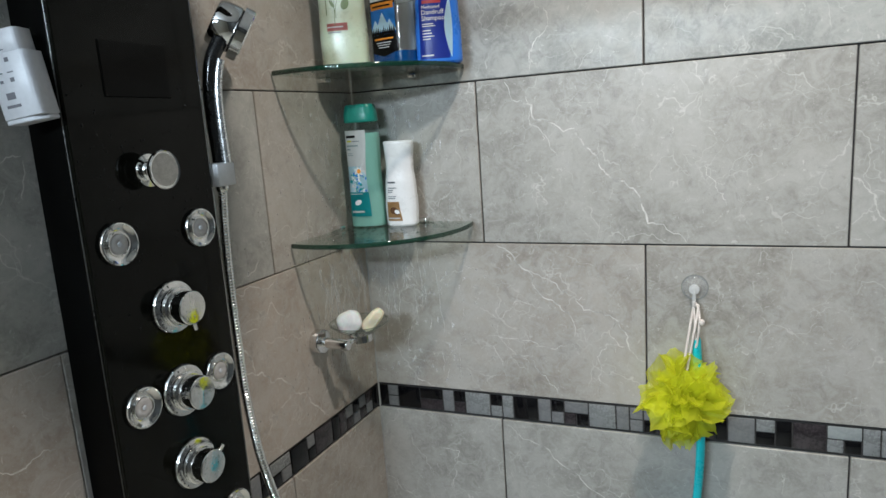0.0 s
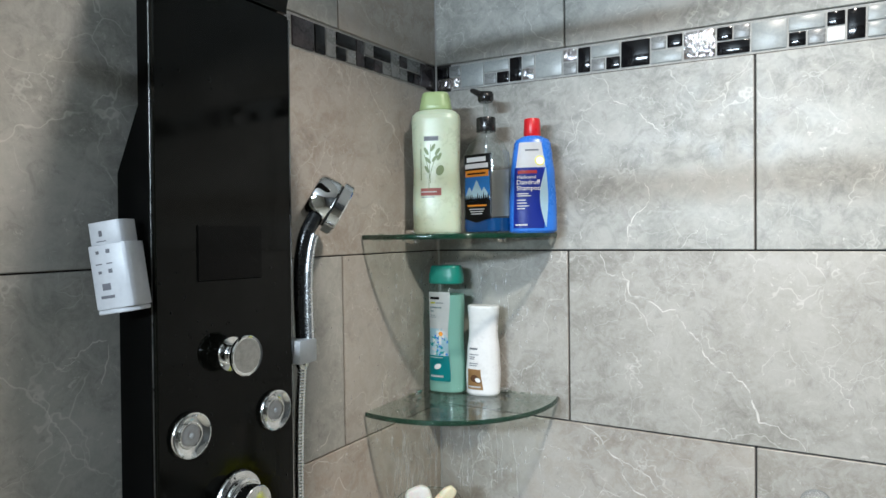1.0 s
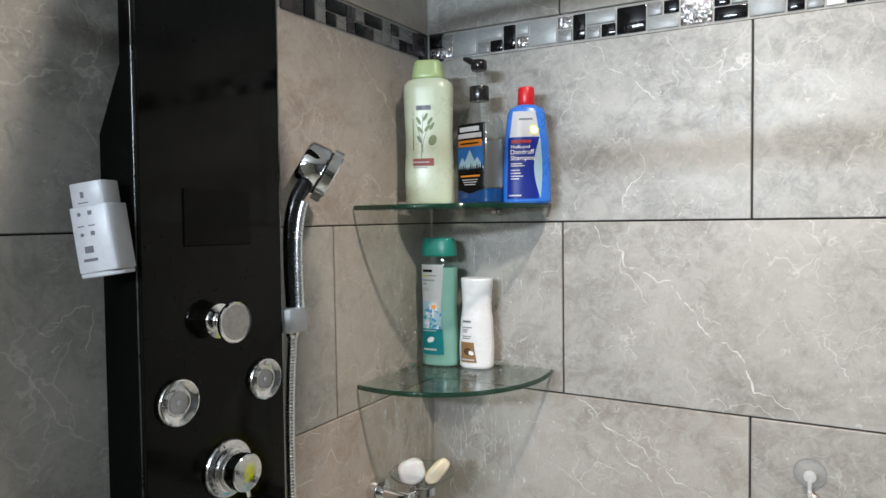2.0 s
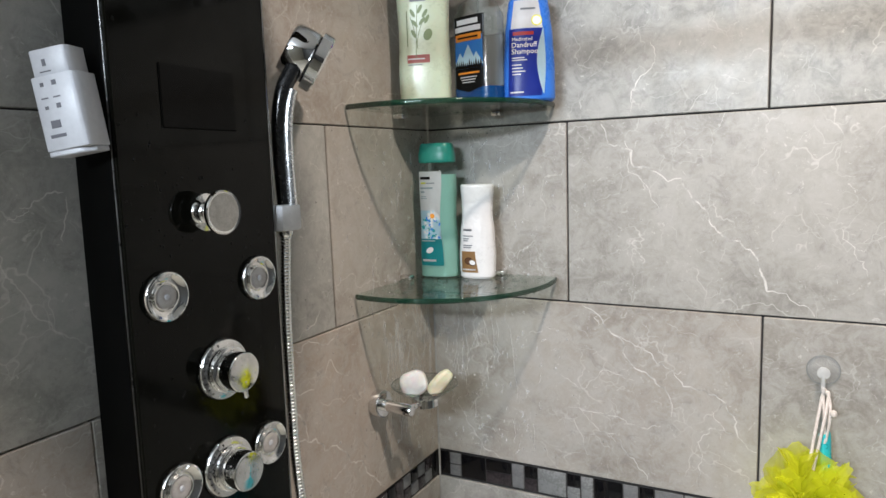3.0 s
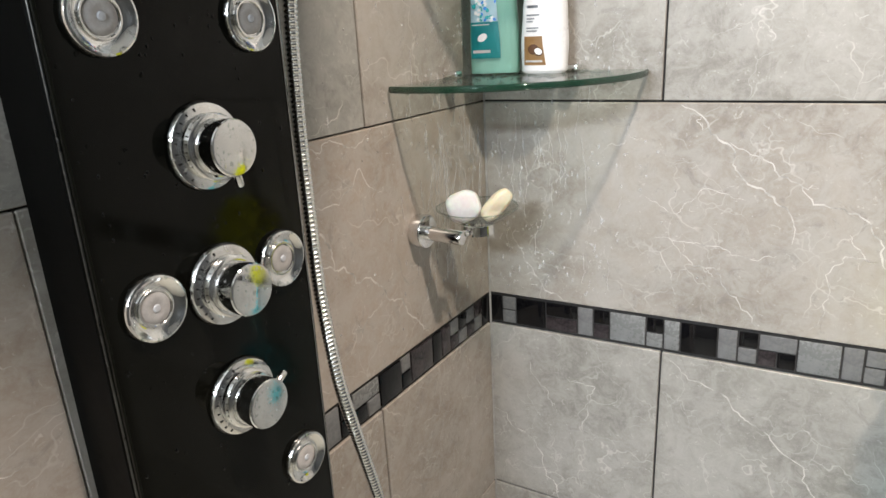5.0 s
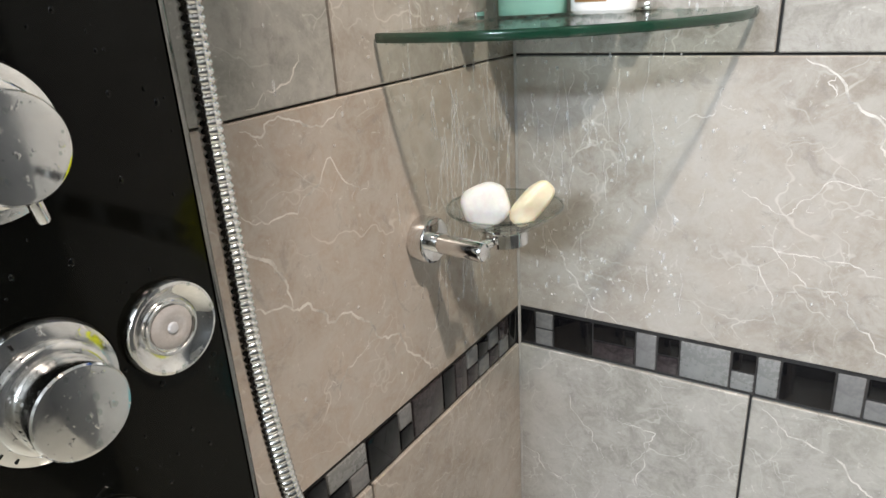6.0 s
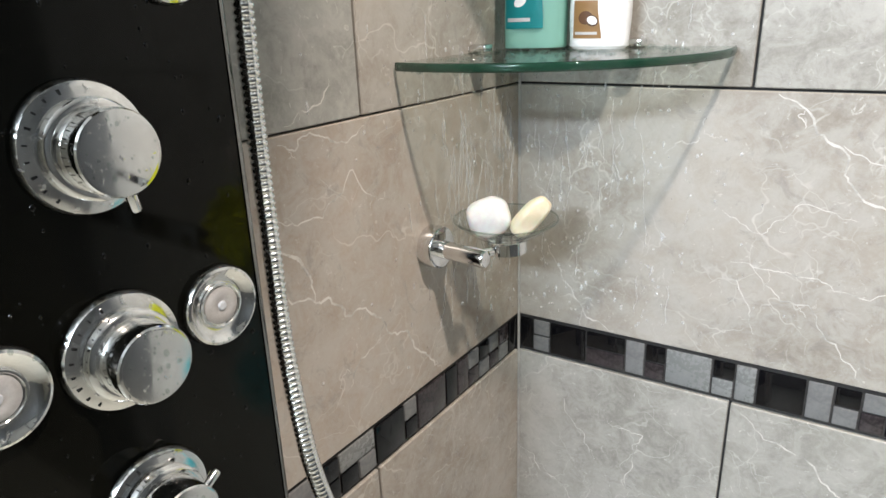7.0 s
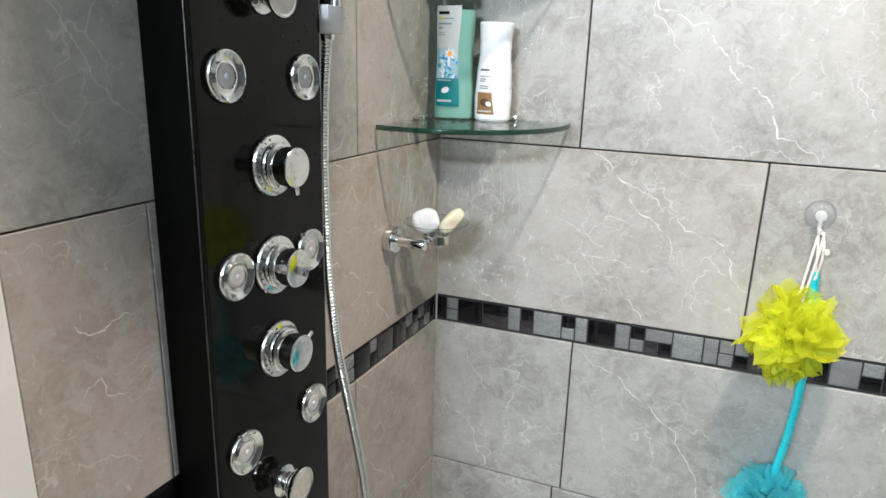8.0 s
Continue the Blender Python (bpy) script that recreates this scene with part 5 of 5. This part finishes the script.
MID_VEINS = [(2.9, [(0.329, 1.648), (0.379, 1.603), (0.470, 1.529), (0.516, 1.468), (0.541, 1.461), (0.575, 1.406), (0.643, 1.352)]), (1.7, [(0.368, 1.619), (0.373, 1.569), (0.405, 1.542), (0.422, 1.510)]),
             (1.5, [(0.672, 1.482), (0.688, 1.447), (0.706, 1.415)]), (1.4, [(0.315, 1.961), (0.371, 1.905), (0.417, 1.867), (0.451, 1.840)]), (1.6, [(0.407, 1.769), (0.414, 1.741), (0.386, 1.709), (0.377, 1.663)])]
LOW_VEINS = [(2.5, [(0.296, 1.343), (0.355, 1.294), (0.365, 1.266), (0.412, 1.229), (0.444, 1.166)]), (2.0, [(0.360, 1.295), (0.421, 1.254), (0.501, 1.213), (0.543, 1.174), (0.573, 1.129)]),
             (1.5, [(0.506, 1.186), (0.536, 1.154), (0.486, 1.130), (0.473, 1.049)]), (1.3, [(0.255, 1.215), (0.303, 1.197), (0.332, 1.232), (0.385, 1.220)]), (1.5, [(0.270, 1.156), (0.333, 1.153), (0.428, 1.148)]),
             (1.4, [(0.278, 1.136), (0.304, 1.073)]), (1.5, [(0.293, 1.155), (0.363, 1.101), (0.417, 1.041)]), (2.2, [(0.043, 1.141), (0.082, 1.075), (0.140, 1.035)])]
CORNER_VEINS = [(1.2, [(0.015, 1.248), (0.029, 1.216), (0.040, 1.207)]), (1.2, [(0.124, 1.330), (0.121, 1.302)]), (1.3, [(0.187, 1.273), (0.215, 1.286), (0.228, 1.315)]),
                (2.2, [(0.301, 0.966), (0.388, 0.919), (0.439, 0.881), (0.515, 0.789), (0.570, 0.690)]), (2.0, [(0.004, 0.803), (0.062, 0.770), (0.103, 0.690), (0.127, 0.652)]),
                (1.4, [(0.139, 0.894), (0.188, 0.891), (0.177, 0.835), (0.173, 0.787)]), (1.3, [(0.074, 0.912), (0.102, 0.868), (0.115, 0.836)])]
SIDE_VEINS = [(2.4, [(0.425, 1.262), (0.403, 1.246), (0.388, 1.229), (0.380, 1.197)]), (2.2, [(0.422, 1.216), (0.381, 1.196), (0.345, 1.167), (0.292, 1.142), (0.279, 1.119), (0.255, 1.112), (0.215, 1.059), (0.188, 1.041)]),
              (1.4, [(0.283, 1.121), (0.319, 1.115), (0.346, 1.091)]), (1.5, [(0.402, 1.339), (0.376, 1.341), (0.346, 1.336), (0.298, 1.339)]), (1.4, [(0.413, 1.282), (0.361, 1.268), (0.347, 1.280), (0.318, 1.302), (0.278, 1.265)]),
              (1.4, [(0.070, 1.344), (0.060, 1.314), (0.031, 1.285), (0.012, 1.253)]), (1.1, [(0.121, 1.282), (0.077, 1.257), (0.059, 1.209)]), (1.1, [(0.393, 1.352), (0.367, 1.360), (0.350, 1.365), (0.338, 1.384)])]
FAR_SIDE_VEINS = [(1.3, [(0.742, 1.566), (0.722, 1.573), (0.700, 1.578)]), (1.2, [(0.698, 1.574), (0.706, 1.531)]), (1.3, [(0.790, 1.250), (0.760, 1.235), (0.725, 1.240)]), (1.2, [(0.800, 1.170), (0.770, 1.190), (0.735, 1.165)])]
for width, points in MID_VEINS + LOW_VEINS + CORNER_VEINS:
    vein(wall_back, lambda s, z: pose(s, 0, z), 1, width, points)
for width, points in SIDE_VEINS + FAR_SIDE_VEINS:
    vein(wall_left, lambda s, z: pose(0, -s, z, 0, 0, 90), -1, width * 1.22, points)

# ---- mosaic bands ----
LOW_BACK = [(0.021, "k"), (0.026, "m/m"), (0.053, "k"), (0.054, "k/d"), (0.026, "m"), (0.026, "k/d"), (0.056, "g"), (0.026, "k/g"), (0.024, "g"), (0.051, "k"), (0.027, "m"), (0.026, "k/m"), (0.048, "m/dk"),
            (0.052, "g"), (0.025, "m"), (0.025, "m/m"), (0.024, "m/k"), (0.050, "d"), (0.050, "g/md"), (0.020, "k"), (0.045, "m"), (0.031, "g/k")]
LOW_LEFT = [(0.026, "k"), (0.026, "d/m"), (0.026, "m/d"), (0.026, "k/m"), (0.026, "m/d"), (0.026, "d"), (0.026, "k"), (0.058, "d"), (0.024, "m/k"), (0.051, "k"), (0.055, "g/mk"), (0.027, "k/k"), (0.053, "m")]
UP_BACK = [(0.054, "kg/p"), (0.050, "l"), (0.053, "l/gk"), (0.026, "k"), (0.026, "l/p"), (0.053, "l"), (0.027, "p/g"), (0.024, "k"), (0.052, "l/gk"), (0.050, "k"), (0.052, "gk/l"), (0.050, "p"), (0.050, "kg/k"),
           (0.051, "l"), (0.050, "l/kg"), (0.025, "k/w"), (0.025, "k"), (0.025, "l/l")]
UP_LEFT = [(0.052, "d"), (0.046, "g/dk"), (0.025, "d/g"), (0.028, "g"), (0.052, "k/gd"), (0.026, "g/k"), (0.023, "d"), (0.051, "k/gk"), (0.025, "g"), (0.026, "k"), (0.050, "d"), (0.026, "g")]
mosaic_meshes = {}
mrng = random.Random(9)


def mosaic_mesh(w, h, code):
    key = (round(w, 4), round(h, 4), code)
    if key not in mosaic_meshes:
        mosaic_meshes[key] = mesh_of("mosaic_tile", box(-w / 2, w / 2, 0.0005, 0.008, -h / 2, h / 2, 0.0014, 2), MOSAIC[code], True)
    return mosaic_meshes[key]


def mosaic_band(wall, columns, reach, z0, z1, place, grout, gap, rise, tilt):
    s0, columns = 0.002, list(columns)
    while sum(c[0] for c in columns) < reach:
        columns.append(mrng.choice(((0.051, "k"), (0.051, "l"), (0.026, "g"), (0.026, "k/g"), (0.051, "l/gk"), (0.051, "d"), (0.026, "l/k"), (0.026, "k"))))
    part("grout_strip", box(0.001, reach, 0.003, 0.0064, z0 - 0.0028, z1 + 0.0028), grout, wall, smooth=False, m=place(0, 0) @ pose(0, 0, 0, 0, -math.degrees(math.atan(rise)), 0))
    for w, spec in columns:
        rows = spec.split("/")
        w = min(w, reach - s0)
        if w < 0.008:
            break
        zs = [z1] + ([(z0 + z1) / 2] if len(rows) == 2 else []) + [z0]
        for row, hi, lo in zip(rows, zs, zs[1:]):
            cell = w / len(row)
            for i, code in enumerate(row):
                pw, ph = cell - gap, hi - lo - gap
                ob = new("mosaic_tile", mosaic_mesh(pw, ph, code))
                ob.parent = wall
                ob.matrix_basis = place(s0 + cell * (i + 0.5), (hi + lo) / 2 + rise * (s0 + cell * (i + 0.5))) @ pose(0, mrng.uniform(-0.0004, 0.0004), 0, 0, tilt, 0)
        s0 += w


def on_back(s, z):
    return pose(s, 0, z)


def on_left(s, z):
    return pose(0, -s, z, 0, 0, 90) if s or z else pose(0, 0, 0, 0, 0, -90) @ Matrix.Diagonal((1, -1, 1, 1))


mosaic_band(wall_back, LOW_BACK, TILE_X, 0.975, 1.0235, on_back, GROUT_DARK, 0.0022, 0.022, -1.26)
mosaic_band(wall_left, LOW_LEFT, -TILE_END, 0.975, 1.0235, on_left, GROUT_DARK, 0.0022, 0.008, 0.46)
mosaic_band(wall_back, UP_BACK, TILE_X, 1.972, 2.018, on_back, GROUT_LIGHT, 0.0024, -0.016, 0.92)
mosaic_band(wall_left, UP_LEFT, -TILE_END, 1.972, 2.018, on_left, GROUT_LIGHT, 0.0024, -0.016, -0.92)
w = part("wall_north_plain", box(TILE_X + 0.001, X_END, -0.001, 0.0062, 0, CEIL), BOUNCE_DIM, smooth=False)
tagged(w, "unseen wall past the tiles, darkened against bounce light", "wall", kind="structure")
tagged(part("trim_corner", prism([(-0.002, 0.002), (0.0032, -0.0006), (0.0006, -0.0032)], "xy", 0.002, CEIL - 0.002), CAULK, smooth=False), "grey caulk bead in the shower corner", "caulk", kind="structure")
